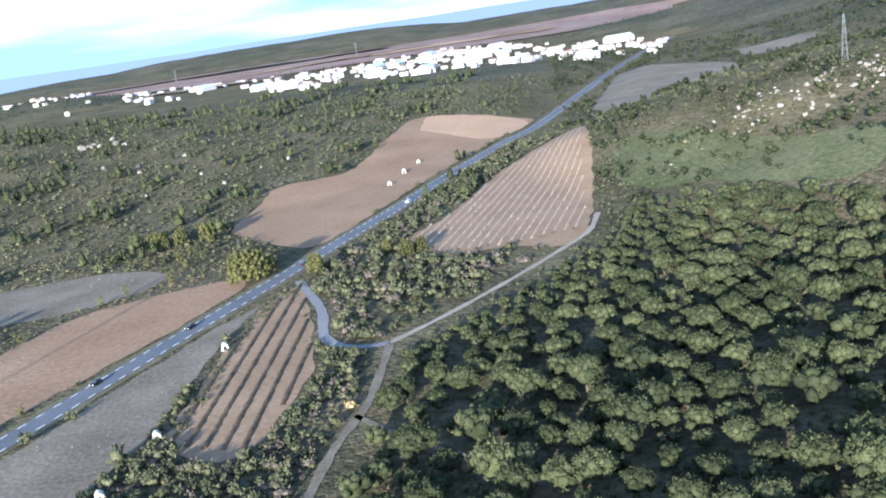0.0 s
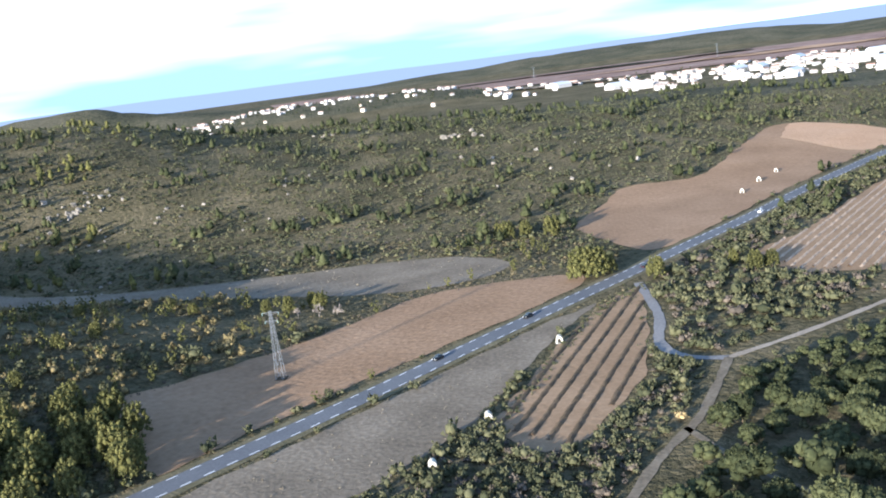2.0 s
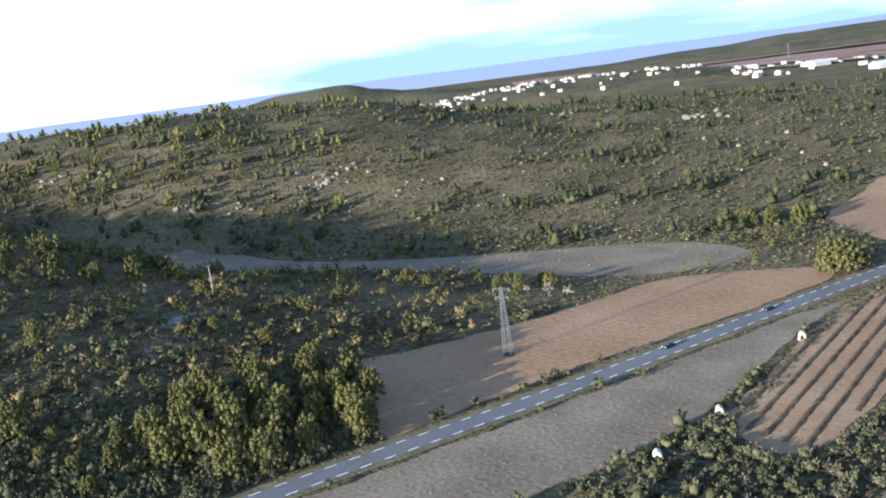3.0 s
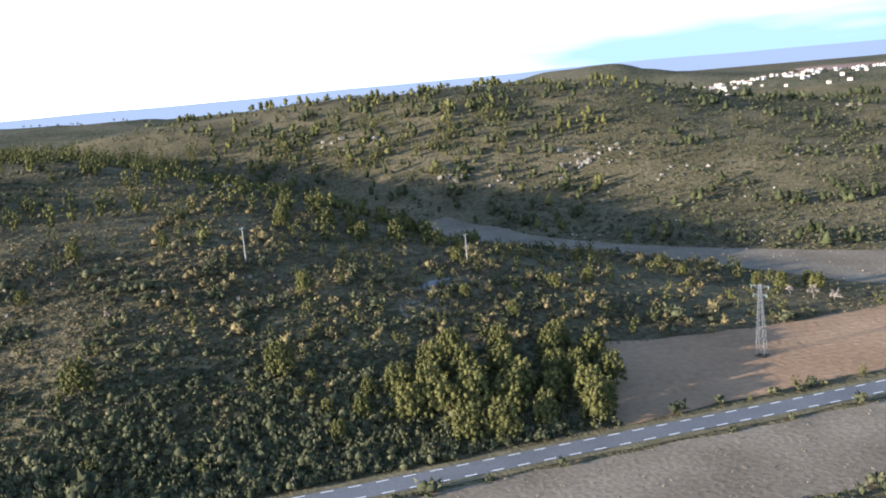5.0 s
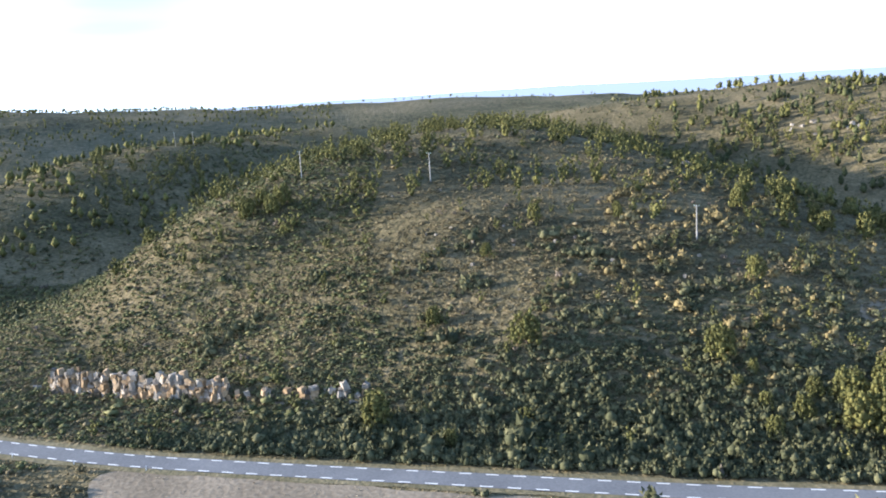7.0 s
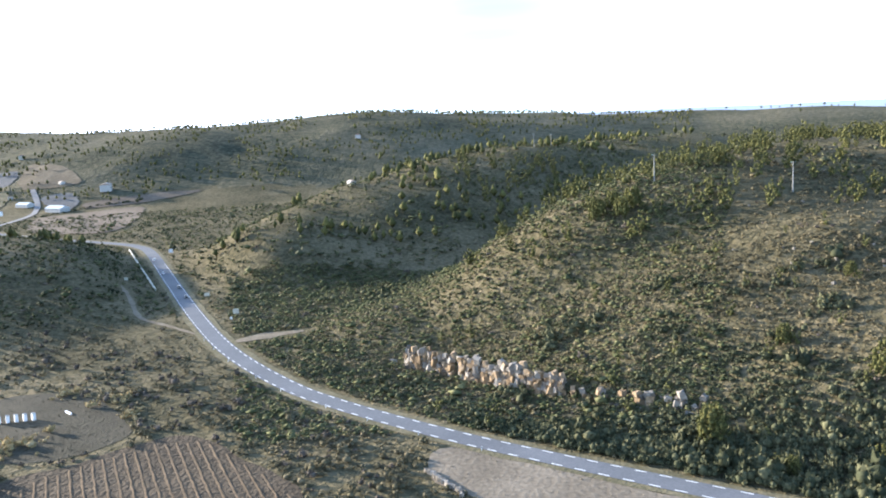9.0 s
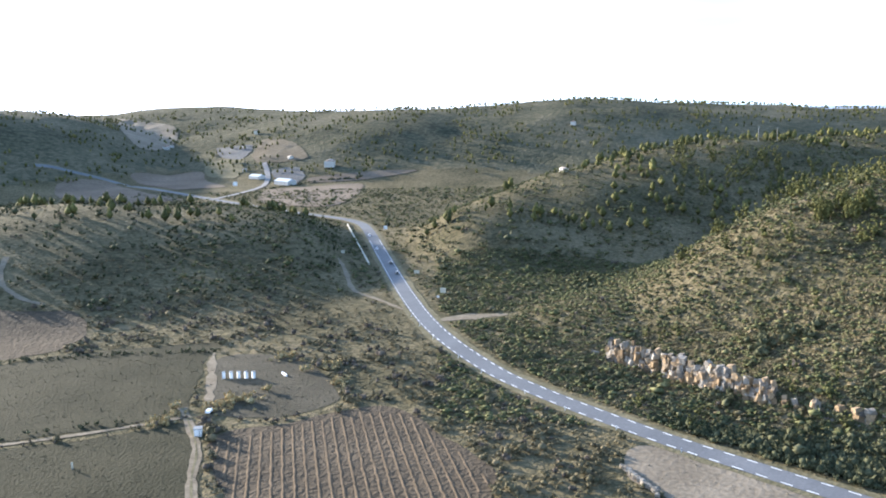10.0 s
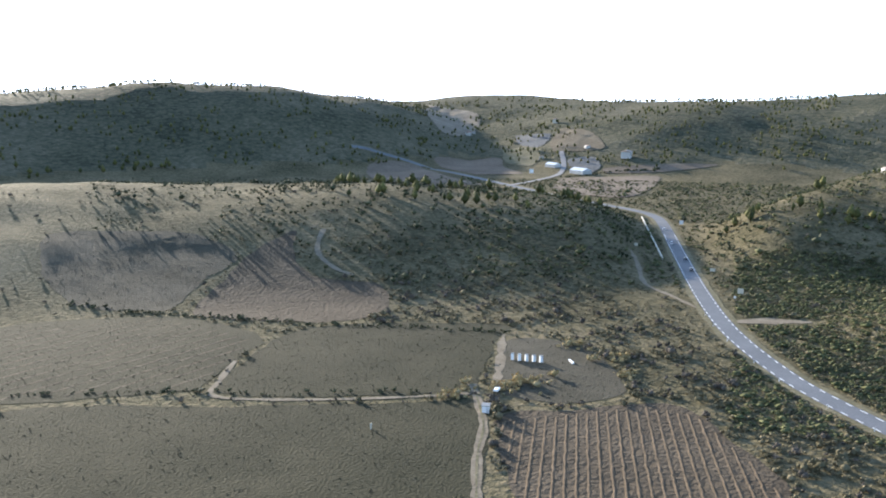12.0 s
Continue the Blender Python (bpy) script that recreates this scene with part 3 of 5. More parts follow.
def tufts(rng, centre, r, flat, count, length):
    """Small leafy points that stand out from a lump: corners and triangles."""
    d = rng.normal(0, 1, (count, 3))
    d[:, 2] += 0.35
    d /= np.linalg.norm(d, axis=1)[:, None]
    root = np.asarray(centre) + d * (r * rng.uniform(0.72, 1.0, (count, 1))) * (1, 1, flat)
    u = np.cross(d, rng.normal(0, 1, (count, 3)))
    u /= np.linalg.norm(u, axis=1)[:, None] + 1e-9
    w = np.cross(d, u)
    wide = r * length * rng.uniform(0.5, 1.0, (count, 1))
    tip = root + (d + (0, 0, 0.25)) * r * length * rng.uniform(0.7, 1.5, (count, 1))
    a = rng.uniform(0, 6.28, (count, 1))
    side = u * np.cos(a) + w * np.sin(a)
    co = np.stack([root - side * wide, root + side * wide, tip + side * wide * 0.25], 1).reshape(-1, 3)
    return co, np.arange(count * 3).reshape(-1, 3)


def lumps(seed, spec, level, leafy=0, length=0.34, core=0.92):
    """Several lumpy balls set with leaf tufts: spec gives centre x, y, z, radius, flatness for each."""
    rng = np.random.default_rng(seed + 7)
    cos, tris, base = [], [], 0
    for i, (x, y, z, r, flat) in enumerate(spec):
        co, tri = blob(seed * 31 + i, level, 0.25)
        k = core if leafy else 1.0
        cos.append(co * (r * k, r * k, r * flat * k) + (x, y, z))
        tris.append(tri + base)
        base += len(co)
        if leafy:
            co, tri = tufts(rng, (x, y, z), r, flat, leafy, length)
            cos.append(co)
            tris.append(tri + base)
            base += len(co)
    return np.concatenate(cos), np.concatenate(tris)


def pine_shape(seed, level=1, count=13, leafy=60):
    """Crown of an Aleppo pine of height 1: tiers of tufts, narrower to the top, one side fuller."""
    rng = np.random.default_rng(seed)
    spec = []
    lean = rng.uniform(-0.06, 0.06, 2)
    for i in range(count):
        f = i / (count - 1)
        h = 0.2 + 0.72 * f
        reach = (0.27 * math.sin(math.pi * (0.2 + 0.75 * (1 - f))) + 0.02) * rng.uniform(0.5, 1.2)
        a = i * 2.4 + rng.uniform(-0.5, 0.5)
        spec.append((reach * math.cos(a) + lean[0] * h, reach * math.sin(a) + lean[1] * h, h, rng.uniform(0.085, 0.15) * (1.15 - 0.5 * f), rng.uniform(0.8, 1.25)))
    return lumps(seed, spec, level, leafy, 0.5, 0.78)


def oak_shape(seed, level=1, count=9, leafy=60):
    """Broad rounded crown of a holm oak of height 1: a dome of many small lobes."""
    rng = np.random.default_rng(seed)
    spec = [(0, 0, 0.46, 0.3, 0.95)]
    for i in range(count - 1):
        a, f = i * 2.4 + rng.uniform(-0.3, 0.3), (i + 0.5) / (count - 1)
        r = 0.37 * math.sqrt(f) * rng.uniform(0.85, 1.1)
        spec.append((r * math.cos(a), r * math.sin(a), 0.36 + 0.34 * math.sqrt(max(0.0, 1 - f * f)) * rng.uniform(0.85, 1.1), rng.uniform(0.11, 0.18), rng.uniform(0.8, 1.05)))
    return lumps(seed, spec, level, leafy, 0.26, 0.95)


def bush_shape(seed, level=1, count=3, leafy=0):
    rng = np.random.default_rng(seed)
    spec = []
    for i in range(count):
        a = i * 2.1 + rng.uniform(-0.5, 0.5)
        r = 0.0 if i == 0 else rng.uniform(0.3, 0.6)
        spec.append((r * math.cos(a), r * math.sin(a), rng.uniform(0.3, 0.5), rng.uniform(0.36, 0.6), rng.uniform(0.6, 1.0)))
    return lumps(seed, spec, level, leafy, 0.46, 0.8)


def scatter(name, x, y, size, tall, mat, label, category, shapes, sink=0.0):
    """Many plants joined in one mesh: each has the shape of one of a few kinds, turned and sized by chance."""
    rng = np.random.default_rng(len(x))
    z = height(x, y)
    cos, tris, base = [], [], 0
    pick = rng.integers(0, len(shapes), len(x))
    for k, (co, tri) in enumerate(shapes):
        sel = np.where(pick == k)[0]
        if not len(sel):
            continue
        a = rng.uniform(0, 2 * math.pi, len(sel))
        c, s = np.cos(a)[:, None], np.sin(a)[:, None]
        r, h = size[sel][:, None], (size[sel] * tall[sel])[:, None]
        px = (co[None, :, 0] * c - co[None, :, 1] * s) * r + x[sel][:, None]
        py = (co[None, :, 0] * s + co[None, :, 1] * c) * r + y[sel][:, None]
        pz = (co[None, :, 2] - sink) * h + z[sel][:, None]
        cos.append(np.stack([px, py, pz], -1).reshape(-1, 3))
        tris.append((tri[None] + (base + np.arange(len(sel)) * len(co))[:, None, None]).reshape(-1, 3))
        base += len(sel) * len(co)
    if not cos:
        return None
    ob = quick_mesh(name, np.concatenate(cos), np.concatenate(tris), mat, smooth=True)
    return tagged(ob, label, category, kind="stuff")


def open_land(x, y, margin=0.0):
    ok = near_line(ROAD_POINTS, x, y) > ROAD_HALF + 4 + margin
    for f in FIELDS:
        ok &= ~inside(f, x, y)
    for t, w in TRACKS:
        ok &= near_line(t, x, y) > w + margin
    return ok


def sector(n, az0, az1, d0, d1, seed, margin=0.0):
    """Even spread over a sector of the land."""
    rng = np.random.default_rng(seed)
    a = np.radians(rng.uniform(az0, az1, n))
    d = np.sqrt(rng.uniform(d0 * d0, d1 * d1, n))
    x, y = -np.sin(a) * d, np.cos(a) * d
    ok = open_land(x, y, margin)
    return x[ok], y[ok], rng


def valley_side(x, y):
    """True between the road and the farm fields, where the growth is low."""
    az = np.degrees(np.arctan2(-x, y))
    return (az > 79) & (np.hypot(x, y) < np.interp(az, [79, 91, 99, 105.6, 109, 116, 160], [212, 232, 254, 288, 316, 371, 900]))


def patches(x, y, size, seed=0.0):
    """Uneven cover, 0 to 1, in patches of about that many metres."""
    k = 2 * math.pi / size
    v = np.zeros_like(x)
    for i in range(6):
        a = i * 1.1 + seed
        v += np.sin(k * (1 + 0.37 * i) * (x * math.cos(a) + y * math.sin(a)) + 2.3 * i + seed * 5) / (1 + 0.3 * i)
    return 0.5 + 0.5 * np.tanh(0.7 * v)


def along(line, n, spread, seed, offset=0.0):
    rng = np.random.default_rng(seed)
    s = sideways(line)
    i = rng.integers(0, len(line), n)
    p = line[i] + s[i] * (offset + rng.normal(0, spread, n))[:, None] + rng.uniform(-2, 2, (n, 2))
    return p[:, 0], p[:, 1], rng


WOOD = [(-16, 262), (0, 284), (24, 312), (47, 342), (64, 372), (78, 378), (98, 370), (116, 355), (134, 328), (152, 300), (200, 220), (200, 120), (60, 90), (-28, 130), (-22, 190), (-16, 225)]
BUSH_FINE = [bush_shape(s, 1, 3, 10) for s in range(5)]
BUSH_ROUGH = [bush_shape(s + 20, 1, 1 + s % 2, 14) for s in range(6)]
TUFT = [bush_shape(s + 40, 0, 1, 5) for s in range(6)]


def cone_pine(seed, tiers=2, sides=6, leafy=8, length=0.5):
    """A pine seen from afar, height 1: ragged oval tiers that narrow to the top, with needle tufts standing out."""
    rng = np.random.default_rng(seed)
    cos, tris, base = [], [], 0
    lean = rng.uniform(-0.05, 0.05, 2)
    for k in range(tiers):
        lo, hi = 0.1 + 0.42 * k / tiers, 0.62 + 0.38 * (k + 1) / tiers
        wide = (0.3 - 0.1 * k / max(1, tiers - 1)) * rng.uniform(0.85, 1.15)
        a = np.arange(sides) * 6.283 / sides + rng.uniform(0, 6.28)
        r = wide * rng.uniform(0.75, 1.2, sides)
        z = lo + (hi - lo) * rng.uniform(0.22, 0.5, sides)
        ringv = np.stack([r * np.cos(a), r * np.sin(a), z], 1)
        off = np.array((lean[0] + rng.uniform(-0.06, 0.06), lean[1] + rng.uniform(-0.06, 0.06), 0))
        cos.append(np.concatenate([ringv, [(0, 0, lo), (0.03, -0.02, hi)]]) + off)
        j = np.arange(sides)
        tris.append(np.concatenate([np.stack([j, (j + 1) % sides, np.full(sides, sides + 1)], 1), np.stack([(j + 1) % sides, j, np.full(sides, sides)], 1)]) + base)
        base += sides + 2
    co, tri = tufts(rng, (lean[0], lean[1], 0.48), 0.26, 1.45, leafy, length)
    cos.append(co)
    tris.append(tri + base)
    return np.concatenate(cos), np.concatenate(tris)


PINE_FAR = [cone_pine(s + 60, 2, 6, 10) for s in range(7)]
PINE_TINY = [cone_pine(s + 260, 1, 6, 8) for s in range(6)]
OAK_FAR = [oak_shape(s + 280, 0, 3, 5) for s in range(4)]
BUSH_THICK = [bush_shape(s + 150, 1, 2, 10) for s in range(6)]
BUSH_SMALL = [bush_shape(s + 140, 0, 1, 13) for s in range(6)]
PINE_MID = [pine_shape(s + 160, 1, 9, 9) for s in range(8)]
OAK_MID = [oak_shape(s + 80, 1, 13, 14) for s in range(6)]

# low scrub on the near slope and valley, out of the wood
x, y, rng = sector(12500, 14, 160, 150, 330, 3)
ok = ~inside(WOOD, x, y) & ((np.hypot(x, y) < 258) | (patches(x, y, 40, 4.4) > 0.62))
x, y = x[ok], y[ok]
size, farm = rng.gamma(5, 0.36, len(x)), valley_side(x, y)
scatter("maquis", x[~farm], y[~farm], size[~farm], rng.uniform(0.8, 1.3, (~farm).sum()), M_BUSH, "dense dark green maquis bushes", "bushes", BUSH_ROUGH)
farm &= patches(x, y, 26, 2.2) > 0.35
scatter("brushwood", x[farm], y[farm], size[farm] * 0.75, rng.uniform(0.6, 1.1, farm.sum()), M_SHRUB, "olive-brown brushwood between road and farm fields", "bushes", BUSH_ROUGH)
x, y, rng = sector(15500, 10, 150, 300, 490, 5)
ok = ~inside(WOOD, x, y) & (patches(x, y, 60) > 0.08)
x, y = x[ok], y[ok]
scatter("maquis", x, y, rng.gamma(6, 0.2, len(x)), rng.uniform(0.4, 0.75, len(x)), M_SHRUB, "olive maquis bushes on the slope", "bushes", BUSH_SMALL)
x, y, rng = sector(30000, -12, 150, 420, 1000, 4)
ok = patches(x, y, 90, 1.0) > 0.3
x, y = x[ok], y[ok]
scatter("maquis", x, y, rng.gamma(4, 0.5, len(x)), rng.uniform(0.6, 1.0, len(x)), M_BUSH, "low green maquis covering the hills", "bushes", TUFT)
x, y, rng = sector(15000, -6, 48, 380, 950, 26)
scatter("maquis", x, y, rng.gamma(5, 0.42, len(x)), rng.uniform(0.5, 0.9, len(x)), M_BUSH, "dense green maquis on the hill beyond the road", "bushes", TUFT)
x, y, rng = sector(17000, 44, 112, 230, 520, 6)
scatter("low_shrubs", x, y, rng.gamma(5, 0.24, len(x)), rng.uniform(0.35, 0.65, len(x)), M_SHRUB, "small olive shrubs between the bushes", "bushes", TUFT)
x, y, rng = sector(21000, 44, 112, 185, 345, 16)
ok = ~valley_side(x, y)
x, y = x[ok], y[ok]
upper = np.hypot(x, y) + 14 * np.sin(x * 0.05 + y * 0.03) > 250 + 34 * np.clip((92 - np.degrees(np.arctan2(-x, y))) / 9, 0, 1)
size = rng.gamma(7, 0.25, len(x))
low_down = np.clip((285 - np.hypot(x, y)) / 45, 0.45, 1)
scatter("maquis", x[~upper], y[~upper], (size * (0.5 + 0.5 * low_down))[~upper], (rng.uniform(1.0, 1.5, len(x)) * low_down)[~upper], M_BUSH, "dark maquis thicket above the road", "bushes", BUSH_THICK)
upper &= patches(x, y, 34, 5.1) > 0.1
scatter("maquis", x[upper], y[upper], size[upper] * 0.62, rng.uniform(0.5, 0.8, upper.sum()), M_SHRUB, "olive-brown maquis on the open slope", "bushes", BUSH_SMALL)
x, y, rng = sector(12000, 86, 128, 440, 1000, 17)
scatter("maquis", x, y, rng.gamma(4, 0.5, len(x)), rng.uniform(0.45, 0.8, len(x)), M_GARRIGUE, "green maquis covering the spur", "bushes", TUFT)
x, y, rng = sector(21000, 82, 112, 255, 520, 18)
scatter("maquis", x, y, rng.gamma(5, 0.32, len(x)), rng.uniform(0.35, 0.7, len(x)), M_GARRIGUE, "low green maquis on the flank of the hill", "bushes", TUFT)
# tangled thicket between the vineyard and the road
x, y, rng = sector(5200, 98, 136, 205, 430, 27)
ok = valley_side(x, y) & (patches(x, y, 30, 1.1) > 0.2 + 0.7 * rng.uniform(0, 1, len(x)))
x, y = x[ok], y[ok]
size, brown = rng.gamma(5, 0.25, len(x)), rng.uniform(0, 1, len(x)) < 0.4
scatter("thicket", x[~brown], y[~brown], size[~brown], rng.uniform(0.7, 1.1, (~brown).sum()), M_SHRUB, "olive thicket between vineyard and road", "bushes", BUSH_THICK)
scatter("thicket", x[brown], y[brown], size[brown], rng.uniform(0.8, 1.2, brown.sum()), M_DRY, "brown leafless thicket between vineyard and road", "bushes", BUSH_THICK)
# brown and grey dry shrubs among them
x, y, rng = sector(3600, 10, 160, 150, 620, 8)
ok = patches(x, y, 45, 2.0) > 0.45
x, y = x[ok], y[ok]
scatter("dry_shrubs", x, y, rng.gamma(6, 0.2, len(x)), rng.uniform(0.7, 1.1, len(x)), M_DRY, "brown and grey leafless shrubs", "bushes", BUSH_ROUGH[:3])
x, y, rng = sector(1900, 34, 68, 235, 430, 19)
ok = patches(x, y, 38, 0.7) > 0.4
x, y = x[ok], y[ok]
scatter("golden_shrubs", x, y, rng.gamma(7, 0.26, len(x)), rng.uniform(0.9, 1.3, len(x)), M_AUTUMN, "golden-olive shrubs in the hollow", "bushes", BUSH_THICK)
# roadside and field-edge growth
for k, (line, n, spread, off) in enumerate(((ROAD[8:115], 420, 0.5, 7.2), (ROAD[8:115], 300, 0.5, -7.0), (catmull(F_STRIPED[:5], 3), 330, 0.9, 2.0),
                                            (catmull(F_PYLON[3:10], 3), 200, 1.2, 1.6), (TRACK_A, 40, 1.0, -4.5), (TRACK_H, 60, 1.2, 2.5))):
    x, y, rng = along(line, n, spread, 50 + k, off)
    ok = near_line(ROAD_POINTS, x, y) > ROAD_HALF + 1.8
    x, y = x[ok], y[ok]
    scatter("hedge", x, y, rng.gamma(6, 0.11, len(x)), rng.uniform(0.7, 1.2, len(x)), (M_DRY, M_BUSH)[k in (2, 4)], "low dry hedge of grass and scrub along a field", "hedge", BUSH_ROUGH[:3])
# brush round the lanes, between the road and the wood
BRUSH = [(-52, 330), (-40, 300), (-34, 262), (-22, 262), (2, 285), (44, 338), (18, 344), (-6, 348), (-16, 380), (0, 420), (40, 520), (72, 600), (60, 612), (20, 530), (-14, 440), (-40, 380)]
BRUSH_LOW = [(-74, 200), (-50, 192), (-38, 238), (-41, 268), (-36, 262), (-24, 250), (-28, 215), (-34, 190), (-38, 160), (-80, 160), (-86, 186)]
for k, (poly, n) in enumerate(((BRUSH, 2600), (BRUSH_LOW, 1500))):
    rng = np.random.default_rng(70 + k)
    px, py = [p[0] for p in poly], [p[1] for p in poly]
    x, y = rng.uniform(min(px), max(px), n), rng.uniform(min(py), max(py), n)
    ok = inside(poly, x, y) & open_land(x, y)
    x, y = x[ok], y[ok]
    brown = rng.uniform(0, 1, len(x)) < 0.28
    scatter("brush", x[~brown], y[~brown], rng.gamma(5, (0.4, 0.27)[k], (~brown).sum()), rng.uniform(0.8, 1.3, (~brown).sum()), M_BUSH, "tangled green brush beside the lanes", "bushes", BUSH_FINE)
    scatter("brush", x[brown], y[brown], rng.gamma(5, (0.34, 0.25)[k], brown.sum()), rng.uniform(0.8, 1.2, brown.sum()), M_DRY, "brown leafless brush beside the lanes", "bushes", BUSH_FINE)

# oak wood: the trees farther in are one cover
x, y, rng = sector(9000, -34, 14, 118, 520, 21, 2.2)
ok = inside(WOOD, x, y) & (near_line(TRACK_B, x, y) > 13) & (near_line(TRACK_L, x, y) > 3)
x, y = x[ok], y[ok]
size = np.minimum(rng.gamma(9, 0.64, len(x)), 2.6 + 0.11 * near_line(TRACK_B, x, y))
keep = np.ones(len(x), bool)
cell = {}
for i in np.argsort(-size):
    k = (int(x[i] // 4), int(y[i] // 4))
    if any(math.hypot(x[i] - x[j], y[i] - y[j]) < 0.47 * (size[i] + size[j]) for dx in (-1, 0, 1) for dy in (-1, 0, 1) for j in cell.get((k[0] + dx, k[1] + dy), ())):
        keep[i] = False
    else:
        cell.setdefault(k, []).append(i)
x, y, size = x[keep], y[keep], size[keep]
large = (size > 5.6) & (np.hypot(x - 40, y - 200) < 150)
large &= np.cumsum(large) <= 230
rest = ~large
scatter("oak_wood", x[rest], y[rest], size[rest], rng.uniform(0.85, 1.15, rest.sum()), M_OAK, "dense evergreen oak wood", "wood", OAK_MID, sink=0.12)
x2, y2, rng2 = sector(9000, -36, 14, 118, 620, 22)
ok = inside(WOOD, x2, y2) | ((x2 > 62) & (y2 > 380))
ok &= near_line(TRACK_B, x2, y2) > 5
x2, y2 = x2[ok], y2[ok]
scatter("undergrowth", x2, y2, rng2.gamma(6, 0.25, len(x2)), rng2.uniform(0.8, 1.3, len(x2)), M_BUSH, "dark undergrowth below the oaks", "bushes", BUSH_SMALL)


def tree(name, shape, tall, spread, trunk_r, leaf, label, category, group, smooth=True):
    """A tree standing at the origin: tapered trunk with limbs, and a crown of tufts."""
    base = tagged(new(name), label, category, group)
    bm = bmesh.new()
    h = tall * 0.62
    bmesh.ops.create_cone(bm, segments=7, radius1=trunk_r, radius2=trunk_r * 0.35, depth=h, matrix=Matrix.Translation((0, 0, h / 2 - 0.3)))
    for i in range(4):
        a = i * 1.7 + 0.3
        m = Matrix.Translation((0, 0, tall * (0.28 + 0.08 * i))) @ pose(0, 0, 0, 0, 0, math.degrees(a)) @ pose(0, 0, 0, 0, 55, 0) @ Matrix.Translation((0, 0, 0.1 * tall))
        bmesh.ops.create_cone(bm, segments=5, radius1=trunk_r * 0.4, radius2=trunk_r * 0.12, depth=0.22 * tall, matrix=m)
    part("trunk", bm, M_BARK, base)
    co, tri = shape
    quick_mesh("crown", co * (spread, spread, tall), tri, leaf, base, smooth)
    return base


oaks = [tree("oak_tree", oak_shape(200 + k, 1, 24, 44), 1.0, 1.0, 0.04, M_OAK, "evergreen oak with a broad rounded crown", "tree", "oaks of the wood") for k in range(5)]
order = np.where(large)[0]
zs = height(x, y)
rng = np.random.default_rng(5)
for n, i in enumerate(order):
    m = Matrix.Translation((x[i], y[i], zs[i] - 0.2)) @ Matrix.Rotation(rng.uniform(0, 6.28), 4, "Z")
    t = oaks[n % 5] if n < 5 else copy_thing(oaks[n % 5], m)
    t.matrix_basis = m
    t.scale = (size[i] * rng.uniform(0.95, 1.1), size[i] * rng.uniform(0.95, 1.1), size[i] * rng.uniform(0.9, 1.15))

def pine_crown(seed):
    """Full crown of a pine of height 1: a rounded body set all over with upright leafy plumes, some tops standing out."""
    rng = np.random.default_rng(seed)
    lean = rng.uniform(-0.05, 0.05, 2)
    spec = [(0, 0, 0.38, 0.21, 1.2), (lean[0], lean[1], 0.6, 0.13, 1.5)]
    for i in range(60):
        f = (i + 0.5) / 60
        a = i * 2.4 + rng.uniform(-0.3, 0.3)
        z = 0.12 + 0.72 * f ** 0.8
        r = 0.3 * math.sqrt(max(0.0, 1 - ((z - 0.3) / 0.6) ** 2)) * rng.uniform(0.8, 1.15)
        spec.append((r * math.cos(a) + lean[0] * z, r * math.sin(a) + lean[1] * z, z, rng.uniform(0.042, 0.075) * (1.1 - 0.3 * f), rng.uniform(1.0, 1.7)))
    return lumps(seed, spec, 1, 16, 0.5, 0.8)


pines = [tree("pine_tree", pine_crown(300 + k), 1.0, 1.0, 0.022, M_PINE, "yellow-green Aleppo pine with an uneven crown", "tree", "pines of the valley", True) for k in range(6)]
# the tall clump by the road, then single pines: x, y, height
CLUMP = [(-166, 150, 13), (-172, 144, 12), (-163, 162, 12), (-155, 172, 13), (-158, 178, 12), (-165, 181, 13), (-172, 175, 11), (-176, 163, 14), (-181, 153, 15), (-186, 146, 15),
         (-190, 140, 13), (-193, 149, 14), (-199, 143, 12), (-186, 158, 15), (-180, 170, 13), (-174, 186, 13), (-168, 194, 12), (-178, 182, 12), (-188, 171, 13), (-193, 162, 14),
         (-200, 156, 13), (-204, 166, 12), (-196, 178, 12), (-186, 189, 13), (-178, 198, 12), (-190, 196, 11), (-199, 131, 8), (-204, 137, 7)]
SINGLE = [(-240, 31, 13), (-230, 33, 5), (-223, 47, 6), (-275, 55, 7.5), (-249, 76, 12), (-223, 122, 12), (-216, 127, 5), (-213, 121, 5), (-205, 124, 6), (-196, 121, 7), (-380, 13, 10), (-384, 4, 9), (-386, 18, 11),
          (-390, 10, 9), (-324, 104, 8), (-325, 136, 6), (-258, 153, 9), (-303, 80, 6), (-319, 134, 6), (-325, 185, 10), (-332, 190, 9), (-324, 206, 10), (-316, 212, 9), (-305, 209, 10), (-307, 227, 11),
          (-325, 249, 9), (-318, 252, 9), (-263, 221, 7), (-227, 234, 6), (-223, 248, 7), (-212, 200, 7), (-234, 199, 6), (-72, 352, 14), (-77, 349, 15), (-68, 357, 9), (-49, 347, 10), (-130, 432, 11), (-122, 436, 10), (-108, 434, 12), (-136, 438, 9),
          (-14, 352, 9), (-8, 356, 8), (-22, 362, 7), (-172, 312, 8), (-182, 306, 8), (-190, 303, 7), (-178, 318, 7), (-215, 292, 6), (-231, 301, 5), (-262, 285, 6)]
rng = np.random.default_rng(9)
n = 0
